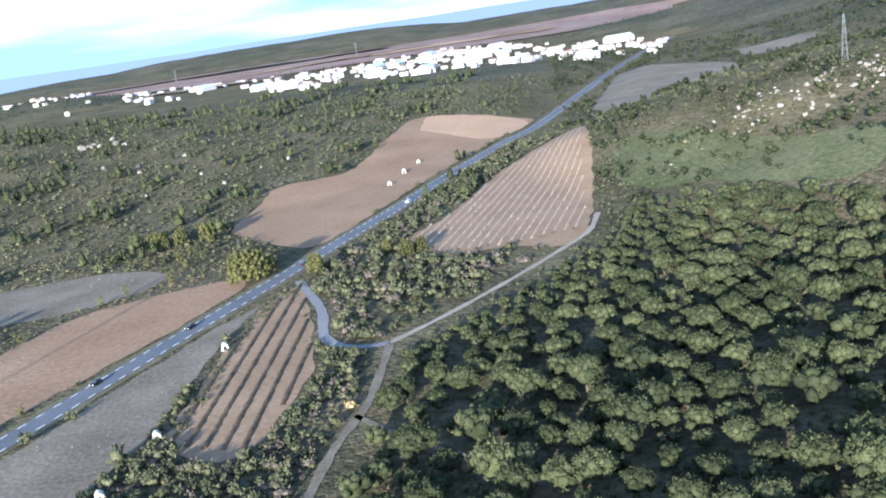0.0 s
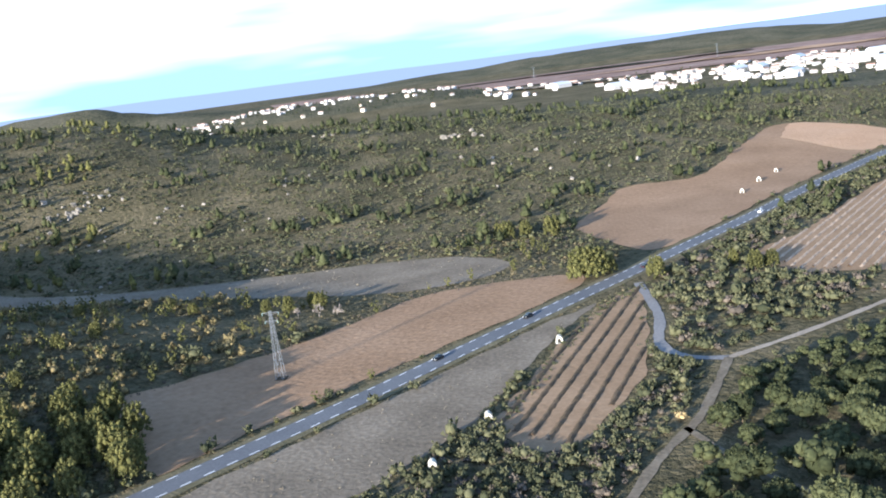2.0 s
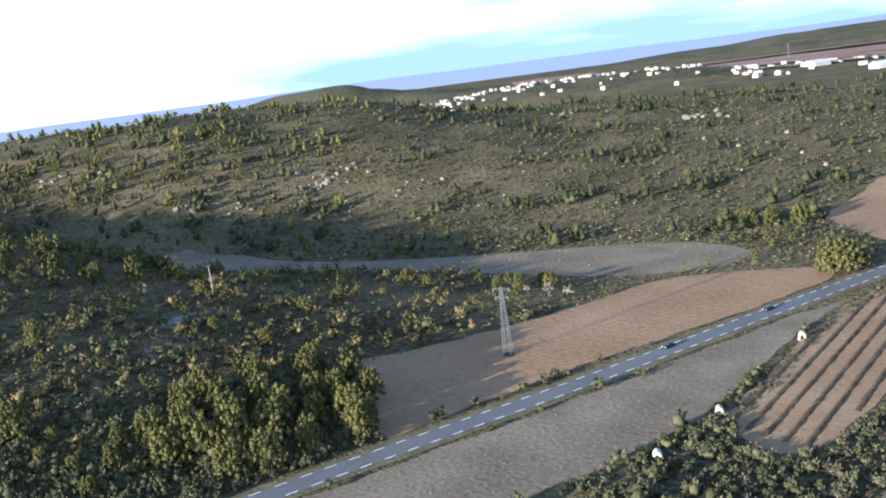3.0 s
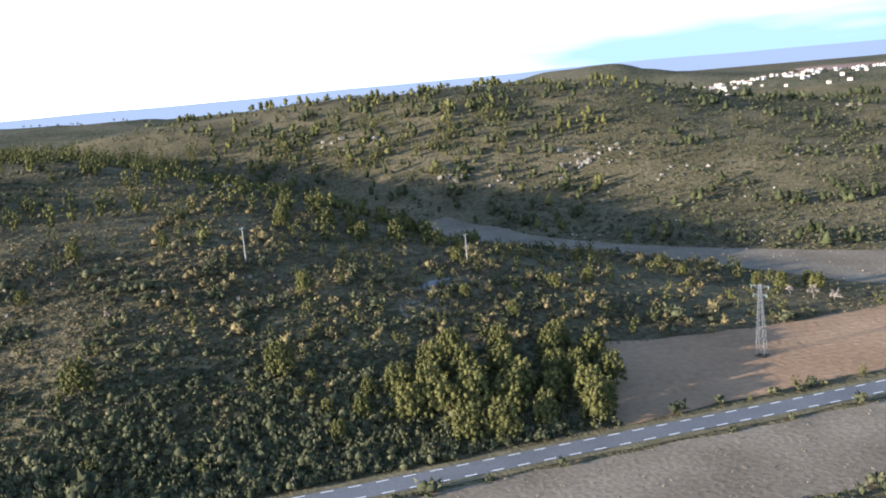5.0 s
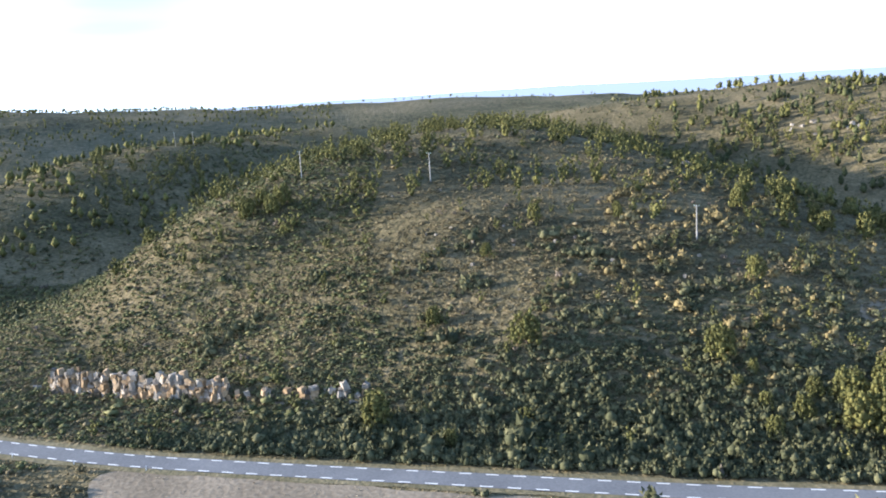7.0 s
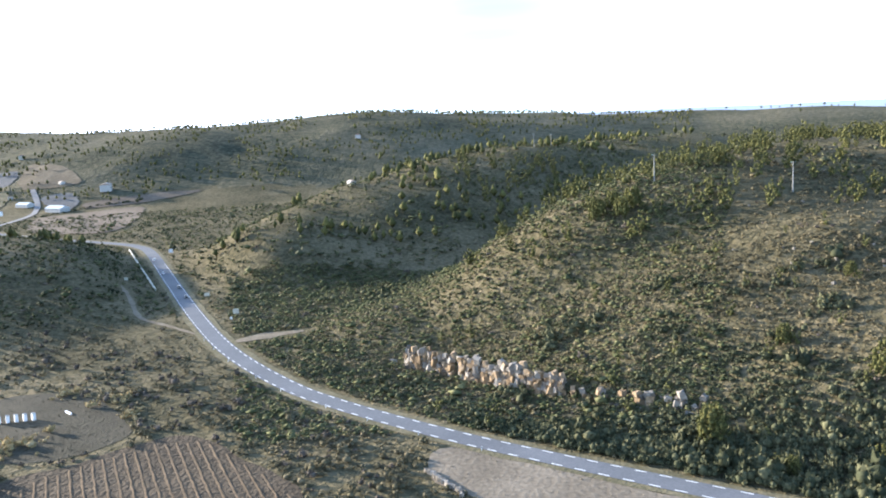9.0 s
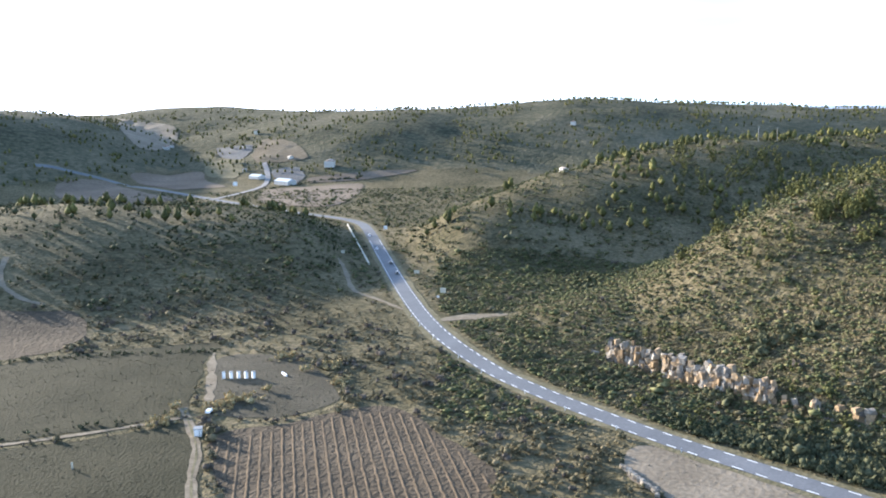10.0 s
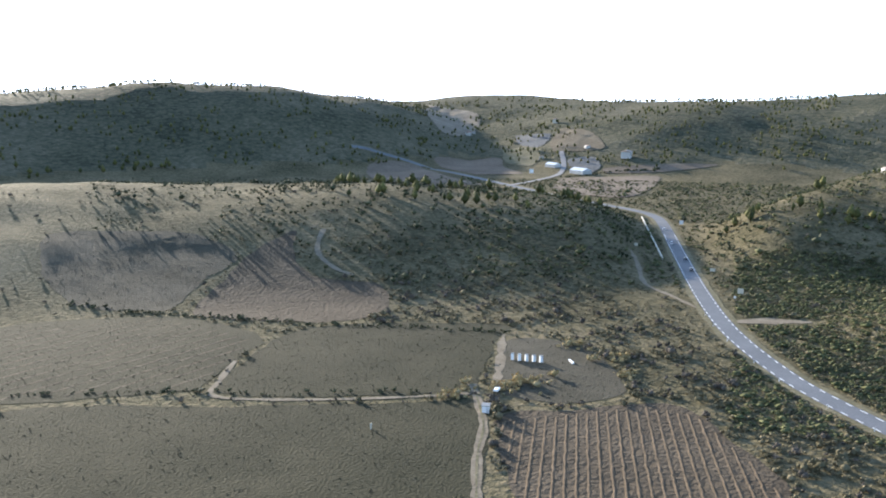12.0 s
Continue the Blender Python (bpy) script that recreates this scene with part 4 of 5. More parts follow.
for px, py, h in CLUMP + SINGLE:
    pz = float(height([px], [py])[0])
    m = Matrix.Translation((px, py, pz - 0.2)) @ Matrix.Rotation(rng.uniform(0, 6.28), 4, "Z")
    t = pines[n] if n < 6 else copy_thing(pines[n % 6], m)
    t.matrix_basis = m
    t.scale = (h * rng.uniform(0.85, 1.1), h * rng.uniform(0.85, 1.1), h)
    n += 1

# bare grey trees and dark bushes by the pylon's field
for px, py, h in ((-168, 303, 8.0), (-162, 306, 6.5), (-174, 298, 6.0)):
    pz = float(height([px], [py])[0])
    bare = tagged(new("bare_tree"), "leafless grey tree with a broad twiggy crown", "tree", "bare trees by the field")
    bm, rng = bmesh.new(), np.random.default_rng(int(h * 10))
    ends = [(Vector((0, 0, 0.0)), Vector((0, 0, 1)), 0.32 * h, 0.02 * h)]
    for level in range(4):
        grown = []
        for at, way, length, r in ends:
            tip = at + way * length
            m = Matrix.Translation((at + tip) / 2) @ way.to_track_quat("Z", "Y").to_matrix().to_4x4()
            bmesh.ops.create_cone(bm, segments=5 if level < 2 else 3, radius1=r, radius2=r * 0.55, depth=length, matrix=m)
            for k in range(5 if level else 6):
                out = (way + Vector(rng.normal(0, 0.62, 3)) + Vector((0, 0, 0.18))).normalized()
                grown.append((at + way * length * rng.uniform(0.55, 1.0), out, length * rng.uniform(0.5, 0.8), max(0.11, r * 0.55)))
        ends = grown
    part("branches", bm, M_BAREWOOD, bare)
    bare.matrix_basis = Matrix.Translation((px, py, pz - 0.1))
# young pines and tall shrubs on the valley floor between the fields
x, y, rng = sector(430, 14, 58, 225, 440, 37)
ok = (patches(x, y, 40, 6.0) > 0.3) & (height(x, y) < 30)
x, y = x[ok], y[ok]
scatter("young_pines", x, y, rng.uniform(2.5, 6.0, len(x)), rng.uniform(0.85, 1.1, len(x)), M_PINE, "young pines among the scrub", "wood", PINE_MID)
x, y, rng = sector(150, 44, 100, 215, 370, 38)
scatter("young_pines", x, y, rng.uniform(2.5, 5.5, len(x)), rng.uniform(0.85, 1.1, len(x)), M_PINE, "young pines scattered on the slope", "wood", PINE_MID)
# woods of pines on the slopes, joined
x, y, rng = sector(1900, 46, 98, 330, 760, 31)
ok = (patches(x, y, 55, 3.0) * np.clip((np.hypot(x, y) - 300) / 130, 0, 1) > 0.3) & (height(x, y) > 20)
x, y = x[ok], y[ok]
scatter("pine_wood", x, y, rng.uniform(5.0, 10.0, len(x)), rng.uniform(0.85, 1.15, len(x)), M_PINE, "open pine wood below the crest", "wood", PINE_MID)
x, y, rng = sector(4600, -4, 66, 440, 1100, 32)
ok = patches(x, y, 95, 5.0) > 0.74
x, y = x[ok], y[ok]
size = rng.uniform(4.5, 9.5, len(x))
# leaf colour carries the light: sunlit yellow-green to the west, darker oak green elsewhere
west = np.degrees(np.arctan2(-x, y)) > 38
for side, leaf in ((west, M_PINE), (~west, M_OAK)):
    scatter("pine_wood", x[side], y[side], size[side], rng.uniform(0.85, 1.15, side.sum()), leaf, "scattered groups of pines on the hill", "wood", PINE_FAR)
x, y, rng = sector(520, 42, 64, 540, 800, 36)
ok = patches(x, y, 60, 4.2) > 0.36
x, y = x[ok], y[ok]
# the darker oak colour on these pines stands for the hollow's shade
scatter("pine_wood", x, y, rng.uniform(4.5, 9.0, len(x)), rng.uniform(0.85, 1.15, len(x)), M_OAK, "pine wood in the hollow behind the strip field, shade put into its green", "wood", PINE_FAR)
x, y, rng = sector(9000, 84, 158, 560, 1750, 33)
ok = (patches(x, y, 210, 7.0) > 0.35) & (height(x, y) > 6) & ~((np.degrees(np.arctan2(-x, y)) > 136) & (np.hypot(x, y) < 800))
x, y = x[ok], y[ok]
scatter("pine_wood", x, y, rng.uniform(5, 9, len(x)) * np.where(np.hypot(x, y) > 1050, 0.7, 1.0), rng.uniform(0.9, 1.15, len(x)), M_PINE, "pine woods on the far slopes", "wood", PINE_TINY)
x, y, rng = sector(4200, 112, 165, 400, 800, 34)
ok = (height(x, y) > 3) & (patches(x, y, 70, 1.5) > 0.45) & (np.degrees(np.arctan2(-x, y)) < 141)
x, y = x[ok], y[ok]
scatter("pine_wood", x, y, rng.uniform(2.0, 4.5, len(x)), rng.uniform(0.7, 0.95, len(x)), M_OAK, "dark low wood on the hill behind the fields", "wood", OAK_FAR)
x, y, rng = sector(4200, -32, -8, 380, 1300, 35)
ok = patches(x, y, 80, 4.0) > 0.3
x, y = x[ok], y[ok]
scatter("pine_wood", x, y, rng.uniform(3, 7, len(x)), rng.uniform(0.9, 1.2, len(x)), M_OAK, "trees on the rocky slope", "wood", OAK_FAR)
x, y, rng = sector(420, 4, 150, 1500, 1900, 36)
ok = height(x, y) > 60
x, y = x[ok], y[ok]
scatter("crest_trees", x, y, rng.uniform(4, 9, len(x)), rng.uniform(0.9, 1.2, len(x)), M_PINE, "trees along the far ridge", "wood", OAK_FAR)
# autumn-yellow reeds and shrubs by the farm fields
for k, (px, py, n, r) in enumerate(((-232, -160, 60, 6), (-278, -152, 30, 4), (-283, -172, 24, 4), (-215, -170, 26, 5), (-262, -140, 20, 4), (-27, 214, 5, 1))):
    rng = np.random.default_rng(90 + k)
    x, y = px + rng.normal(0, r, n), py + rng.normal(0, r * 0.6, n)
    scatter("reeds", x, y, rng.gamma(6, 0.25, n), rng.uniform(0.8, 1.2, n), M_STRAW, "straw-yellow reeds and dry shrubs", "bushes", BUSH_ROUGH[:3])

# ---------------------------------------------------------------- rows of the worked fields
def clip_row(poly, px, py, dx, dy, inset=2.0):
    """The stretch of a straight line that lies inside an outline."""
    s = np.arange(-320, 320, 2.0)
    ok = inside(poly, px + s * dx, py + s * dy)
    if ok.sum() < 5:
        return None
    lo, hi = s[ok].min() + inset, s[ok].max() - inset
    return None if hi - lo < 8 else (lo, hi)


def rows(ob, poly, centre, direction, step, count, width, tall, mat, name="row", gaps=0.0):
    d = Vector(direction).normalized()
    rng = np.random.default_rng(count)
    for i in range(count):
        o = (i - (count - 1) / 2) * step
        px, py = centre[0] - d.y * o, centre[1] + d.x * o
        span = clip_row(poly, px, py, d.x, d.y)
        if span is None:
            continue
        s = np.arange(span[0], span[1], 1.6)
        w = width * rng.uniform(0.8, 1.2, len(s))
        h = tall * rng.uniform(0.4, 1.3, len(s)) * (rng.uniform(0, 1, len(s)) > gaps)
        wob = rng.normal(0, 0.07, len(s))
        co, q = [], []
        for k, (a, ww, hh, o2) in enumerate(zip(s, w, h, wob)):
            for across, z in ((-ww, 0.0), (-0.3 * ww, hh), (0.3 * ww, hh), (ww, 0.0)):
                co.append((px + a * d.x - (across + o2) * d.y, py + a * d.y + (across + o2) * d.x, z))
            if k:
                for c in range(3):
                    b = (k - 1) * 4 + c
                    q.append((b, b + 1, b + 5, b + 4))
        co = np.array(co)
        co[:, 2] += height(co[:, 0], co[:, 1]) + 0.13
        r = quick_mesh(name, co, np.array(q)[:, ::-1], mat, ob)


fields = {tuple(p[0]): o for p, o in zip((F_PYLON, F_STUBBLE, F_STRIPED, F_BIG, F_PALE, F_VINES, F_STRIP, F_PUMP, F_VINE2, F_BEES, F_MIDDLE, F_ROWS, F_UPPER, F_BAY),
                                         [o for o in scene.objects if o.name.split(".")[0] == "field"])}
rows(fields[F_STRIPED[0]], F_STRIPED, (-58, 265), (0.06, 1), 4.9, 9, 0.8, 0.5, M_FURROW)
rows(fields[F_VINES[0]], F_VINES, (45, 460), (0.295, 0.955), 3.9, 26, 0.55, 0.6, M_ROWSOIL, gaps=0.1)
rows(fields[F_VINE2[0]], F_VINE2, (-200, -108), (-0.85, -0.52), 2.8, 36, 0.4, 0.14, M_FURROW)
rows(fields[F_ROWS[0]], F_ROWS, (-170, -290), (-0.98, -0.14), 6.5, 22, 0.5, 0.06, M_DULLSOIL)
rows(fields[F_PYLON[0]], F_PYLON, (-145, 265), (0.5, 0.866), 3.1, 40, 0.5, 0.12, M_SOIL)

# stubble tufts
rng = np.random.default_rng(12)
n = 9000
x, y = rng.uniform(-245, -60, n), rng.uniform(-45, 325, n)
ok = inside(F_STUBBLE, x, y) & (patches(x, y, 14) > 0.3)
x, y = x[ok], y[ok]
scatter("stubble", x, y, rng.gamma(5, 0.07, len(x)), rng.uniform(0.5, 1.0, len(x)), M_STUBBLE_TUFT, "grey-brown stubble and weeds", "stubble", TUFT[:3])
n = 2600
x, y = rng.uniform(-470, -110, n), rng.uniform(320, 402, n)
ok = inside(F_STRIP, x, y)
x, y = x[ok], y[ok]
scatter("stubble", x, y, rng.gamma(5, 0.09, len(x)), rng.uniform(0.5, 1.0, len(x)), M_STUBBLE_TUFT, "grey weeds on the fallow strip", "stubble", TUFT[:3])


for outline, n in ((F_PUMP, 15000), (F_MIDDLE, 9000), (F_UPPER, 7000), (F_BAY, 4500), (F_BEES, 3500), (F_ROWS, 6000)):
    px, py = [p[0] for p in outline], [p[1] for p in outline]
    x, y = rng.uniform(min(px), max(px), n), rng.uniform(min(py), max(py), n)
    ok = inside(outline, x, y) & (patches(x, y, 22, 1.7) > 0.15)
    x, y = x[ok], y[ok]
    scatter("weeds", x, y, rng.gamma(5, 0.05, len(x)), rng.uniform(0.5, 0.9, len(x)), M_WEED, "low dry weeds on the fallow field", "weeds", TUFT[:3])


# ---------------------------------------------------------------- road lines
def dashes(line, offset, dash, gap, width, start, end):
    seg = np.linalg.norm(np.diff(line, axis=0), axis=1)
    total = np.concatenate([[0], np.cumsum(seg)])
    s = sideways(line)
    mesh = None
    a = start
    while a < min(end, total[-1] - dash):
        at = a + dash / 2
        px, py = np.interp(at, total, line[:, 0] + s[:, 0] * offset), np.interp(at, total, line[:, 1] + s[:, 1] * offset)
        sx, sy = np.interp(at, total, s[:, 0]), np.interp(at, total, s[:, 1])
        if mesh is None:
            bm = bmesh.new()
            bmesh.ops.create_cube(bm, size=1, matrix=Matrix.Diagonal((dash, width, 0.012, 1)))
            ob = part("line_dash", bm, M_PAINT, road)
            mesh = ob.data
        else:
            ob = new("line_dash", mesh)
            ob.parent = road
        ob.matrix_basis = Matrix.Translation((px, py, 0.23)) @ Matrix.Rotation(math.atan2(sy, sx) - math.pi / 2, 4, "Z")
        a += dash + gap


dashes(ROAD, 3.25, 3.0, 3.5, 0.3, 560, 2000)
dashes(ROAD, -3.25, 3.0, 3.5, 0.3, 560, 2000)


# ---------------------------------------------------------------- rocks
def rock_mesh(seed, mat, squash=0.8):
    rng = np.random.default_rng(seed)
    bm = bmesh.new()
    bmesh.ops.create_cube(bm, size=1.2)
    bmesh.ops.subdivide_edges(bm, edges=bm.edges[:], cuts=1)
    for v in bm.verts:
        v.co *= rng.uniform(0.72, 1.12)
        v.co.z *= squash
    me = bpy.data.meshes.new("rock")
    bm.to_mesh(me)
    bm.free()
    me.materials.append(mat)
    return me


ROCKS = [rock_mesh(k, M_ROCK) for k in range(6)]
CLIFF_ROCKS = [rock_mesh(k + 10, (M_CLIFF, M_CLIFF_WARM)[k % 2], 1.0) for k in range(8)]


def outcrop(px, py, n, spread, size, seed):
    rng = np.random.default_rng(seed)
    base = tagged(new("rock_outcrop"), "pale limestone rocks breaking through the scrub", "rocks", "outcrops on the hills")
    z0 = float(height([px], [py])[0])
    base.location = (px, py, z0)
    for _ in range(n):
        ox, oy = rng.normal(0, spread, 2)
        r = size * rng.uniform(0.5, 1.4)
        ob = new("rock", ROCKS[rng.integers(0, 6)])
        ob.parent = base
        ob.matrix_basis = Matrix.Translation((ox, oy, float(height([px + ox], [py + oy])[0]) - z0 + 0.2 * r)) @ Euler(rng.uniform(-0.4, 0.4, 3) + np.array((0, 0, rng.uniform(0, 6)))).to_matrix().to_4x4() @ Matrix.Diagonal((r, r * rng.uniform(0.6, 1), r, 1))


for k, (px, py, n, spread, size) in enumerate(((-440, 490, 14, 7, 2.4), (-434, 509, 9, 8, 2.0), (-488, 416, 10, 5, 2.6), (-468, 434, 6, 4, 2.0), (-255, 741, 14, 10, 3), (-374, 742, 7, 8, 2.4),
                                               (-399, 454, 7, 9, 1.3), (-325, 577, 6, 9, 1.6), (-381, 502, 9, 11, 1.4), (-600, 400, 8, 9, 2.2), (-580, 420, 7, 7, 2.2), (-427, 221, 7, 5, 1.8),
                                               (-442, 264, 4, 3, 2), (140, 436, 16, 11, 1.1), (156, 434, 18, 12, 1.1), (169, 432, 18, 13, 1.3), (186, 440, 20, 13, 1.4), (200, 440, 20, 13, 1.4),
                                               (214, 434, 20, 13, 1.5), (112, 413, 6, 11, 0.9), (-320, 365, 10, 16, 1.2), (-240, 385, 8, 18, 1.3), (-310, 95, 8, 16, 1.0), (-280, 130, 7, 14, 0.9),
                                               (-340, 60, 9, 18, 1.0), (-258, 28, 3, 1.2, 1.6), (-264, 12, 12, 4, 0.9), (-260, 22, 10, 4, 0.8), (-325, -68, 8, 3, 1.2), (-300, 480, 9, 26, 1.3), (-180, 640, 9, 30, 2.0), (-120, 560, 6, 20, 1.5), (-440, 480, 8, 24, 1.6))):
    outcrop(px, py, n, spread, size, 400 + k)

# the old cutting: columns of broken rock in a face above the bushes
cliff = tagged(new("rock_cutting"), "pale ochre broken rock face of an old cutting", "rocks")
rng = np.random.default_rng(77)
face = catmull([(-318, -64), (-305, -45), (-293, -31), (-281, -14), (-272, 2), (-264, 18), (-258, 32)], 1.35)
for i in range(len(face)):
    far = i / (len(face) - 1)
    if rng.uniform() < (0.02 if far < 0.62 else 0.6) or 0.2 < far < 0.23:
        continue
    fx, fy = face[i] + rng.normal(0, 0.25, 2)
    z0 = float(height([fx], [fy])[0])
    top = (7.2 if far < 0.62 else 3.6) * (0.5 + 0.5 * math.sin(math.pi * min(1, far + 0.25))) * rng.uniform(0.75, 1.05)
    z = -0.4
    while z < top:
        w, h = rng.uniform(1.1, 2.0), rng.uniform(1.2, 2.3)
        ob = new("rock", CLIFF_ROCKS[rng.integers(0, 8)])
        ob.parent = cliff
        ob.matrix_basis = Matrix.Translation((fx - 0.3 * z + rng.normal(0, 0.3), fy + rng.normal(0, 0.3), z0 + z + h / 2)) @ Euler(rng.uniform(-0.3, 0.3, 3)).to_matrix().to_4x4() @ Matrix.Rotation(rng.uniform(0, 6.28), 4, "Z") @ Matrix.Diagonal((w, w * rng.uniform(0.7, 1.1), h, 1))
        z += h * rng.uniform(0.65, 0.9)


# ---------------------------------------------------------------- masts and poles
def bar(bm, a, b, r, sides=4):
    a, b = Vector(a), Vector(b)
    m = Matrix.Translation((a + b) / 2) @ (b - a).to_track_quat("Z", "Y").to_matrix().to_4x4()
    bmesh.ops.create_cone(bm, segments=sides, radius1=r, radius2=r, depth=(b - a).length, cap_ends=True, matrix=m)


def make_pylon(tall=22.0, foot=1.3, top=0.3, r=0.065):
    base = tagged(new("pylon"), "slim grey lattice steel pylon on a low earth mound", "pylon", "lattice pylons")
    corners = [(1, 1), (-1, 1), (-1, -1), (1, -1)]
    at = lambda k, z: (corners[k % 4][0] * (foot + (top - foot) * z / tall), corners[k % 4][1] * (foot + (top - foot) * z / tall), z)
    for k in range(4):
        bm = bmesh.new()
        bar(bm, at(k, 0), at(k, tall), r)
        part("leg", bm, M_STEEL, base)
        bm = bmesh.new()
        levels = [tall * (1 - 0.86 ** i) / (1 - 0.86 ** 11) for i in range(12)]
        for a, b in zip(levels, levels[1:]):
            bar(bm, at(k, a), at(k + 1, b), r * 0.6)
            bar(bm, at(k + 1, a), at(k, b), r * 0.6)
        part("bracing", bm, M_STEEL, base)
    for z, w in ((tall - 0.6, 2.6), (tall - 3.2, 2.0)):
        bm = bmesh.new()
        bar(bm, (-w, 0, z), (w, 0, z), r * 1.1)
        bar(bm, (-w, 0, z), (0, 0, z - 0.9), r * 0.7)
        bar(bm, (w, 0, z), (0, 0, z - 0.9), r * 0.7)
        part("crossarm", bm, M_STEEL, base)
        for s in (-1, 1):
            bm = bmesh.new()
            bar(bm, (s * w, 0, z), (s * w, 0, z - 0.9), 0.09, 6)
            part("insulator", bm, M_GLASSY, base)
    bm = bmesh.new()
    bmesh.ops.create_cube(bm, size=1, matrix=Matrix.Translation((0, 0, 0.1)) @ Matrix.Diagonal((3.6, 3.6, 0.4, 1)))
    bmesh.ops.bevel(bm, geom=bm.edges[:], offset=0.08, segments=1)
    part("footing", bm, M_DULLSOIL, base, "low mound of dark earth")
    return base


pylon = make_pylon()
spots = [(-151, 242, 10, 1.0), (212, 470, 60, 1.05), (-150, 2560, 20, 1.6), (-620, 2500, 40, 1.6), (-1380, -478, 40, 0.9)]
for i, (px, py, turn, s) in enumerate(spots):
    m = Matrix.Translation((px, py, float(height([px], [py])[0]))) @ Matrix.Rotation(radians(turn), 4, "Z")
    p = copy_thing(pylon, m) if i else pylon
    p.matrix_basis = m
    p.scale = (s, s, s)


def make_pole():
    base = tagged(new("power_pole"), "pale concrete power pole with a crossarm", "pole", "power poles on the slope")
    bm = bmesh.new()
    bmesh.ops.create_cone(bm, segments=8, radius1=0.27, radius2=0.16, depth=12, matrix=Matrix.Translation((0, 0, 5.7)))
    part("pole", bm, M_CONCRETE, base)
    bm = bmesh.new()
    bar(bm, (-0.9, 0, 11.2), (0.9, 0, 11.2), 0.09)
    part("crossarm", bm, M_STEEL, base)
    for s in (-0.8, 0.0, 0.8):
        bm = bmesh.new()
        bar(bm, (s, 0, 11.2), (s, 0, 11.75), 0.08, 6)
        part("insulator", bm, M_GLASSY, base)
    return base


pole = make_pole()
for i, (px, py, s) in enumerate(((-288, 149, 1.02), (-394, 81, 1.05), (-411, 28, 1.02), (-259, 223, 0.95), (-810, -46, 1.0), (-822, -32, 1.0), (-430, 250, 0.9))):
    m = Matrix.Translation((px, py, float(height([px], [py])[0]))) @ Matrix.Rotation(0.9 + 0.2 * i, 4, "Z")
    p = copy_thing(pole, m) if i else pole
    p.matrix_basis = m
    p.scale = (s, s, s)


# ---------------------------------------------------------------- small things by the fields and the road
def make_hut():
    """Small vaulted hut with a doorway that is filled dark."""
    base = tagged(new("vaulted_hut"), "small cream-white vaulted hut with a dark doorway", "hut", "white huts in the fields")
    bm = bmesh.new()
    n, w, h, depth = 12, 1.25, 2.6, 2.4
    outer = [(w * math.cos(math.pi * i / n), h * math.sin(math.pi * i / n) ** 0.75) for i in range(n + 1)]
    inner = [(0.5 * a, 0.68 * b) for a, b in outer]
    for yy in (-depth / 2, depth / 2):
        ring_o = [bm.verts.new((a, yy, b)) for a, b in outer]
        ring_i = [bm.verts.new((a, yy, b)) for a, b in inner]
        for i in range(n):
            bm.faces.new((ring_o[i], ring_o[i + 1], ring_i[i + 1], ring_i[i]))
    v = list(bm.verts)
    m = n + 1
    for i in range(n):
        bm.faces.new((v[i], v[i + 1], v[2 * m + i + 1], v[2 * m + i]))
        bm.faces.new((v[m + i], v[m + i + 1], v[3 * m + i + 1], v[3 * m + i]))
    bmesh.ops.recalc_face_normals(bm, faces=bm.faces[:])
    part("shell", bm, M_CREAM, base)
    # near-black block set in the opening to stand for the shade inside
    bm = bmesh.new()
    bmesh.ops.create_cube(bm, size=1, matrix=Matrix.Translation((0, 0.2, 0.8)) @ Matrix.Diagonal((1.15, 1.2, 1.6, 1)))
    part("inner_wall", bm, M_DARK, base)
    bm = bmesh.new()
    bmesh.ops.create_cube(bm, size=1, matrix=Matrix.Translation((0, 0, 0.05)) @ Matrix.Diagonal((2.9, 2.8, 0.25, 1)))
    part("plinth", bm, M_CONCRETE, base)
    return base


hut = make_hut()
for i, (px, py, turn, s) in enumerate(((-75, 212, 18, 0.9), (-70, 273, 14, 0.9), (-80, 184, 22, 0.9), (-24, 518, 3, 0.9), (-16, 551, 3, 1.0), (-7, 578, 3, 0.85))):
    m = Matrix.Translation((px, py, float(height([px], [py])[0]) + 0.1)) @ Matrix.Rotation(radians(turn), 4, "Z")
    p = copy_thing(hut, m) if i else hut
    p.matrix_basis = m
    p.scale = (s, s, s)


def box_part(name, parent, mat, size, at, turn=0.0, bevel=0.0, label=""):
    bm = bmesh.new()
    bmesh.ops.create_cube(bm, size=1, matrix=Matrix.Diagonal((*size, 1)))
    if bevel:
        bmesh.ops.bevel(bm, geom=bm.edges[:], offset=bevel, segments=2, affect="EDGES")
    ob = part(name, bm, mat, parent, label)
    ob.matrix_basis = Matrix.Translation(at) @ Matrix.Rotation(turn, 4, "Z")
    return ob


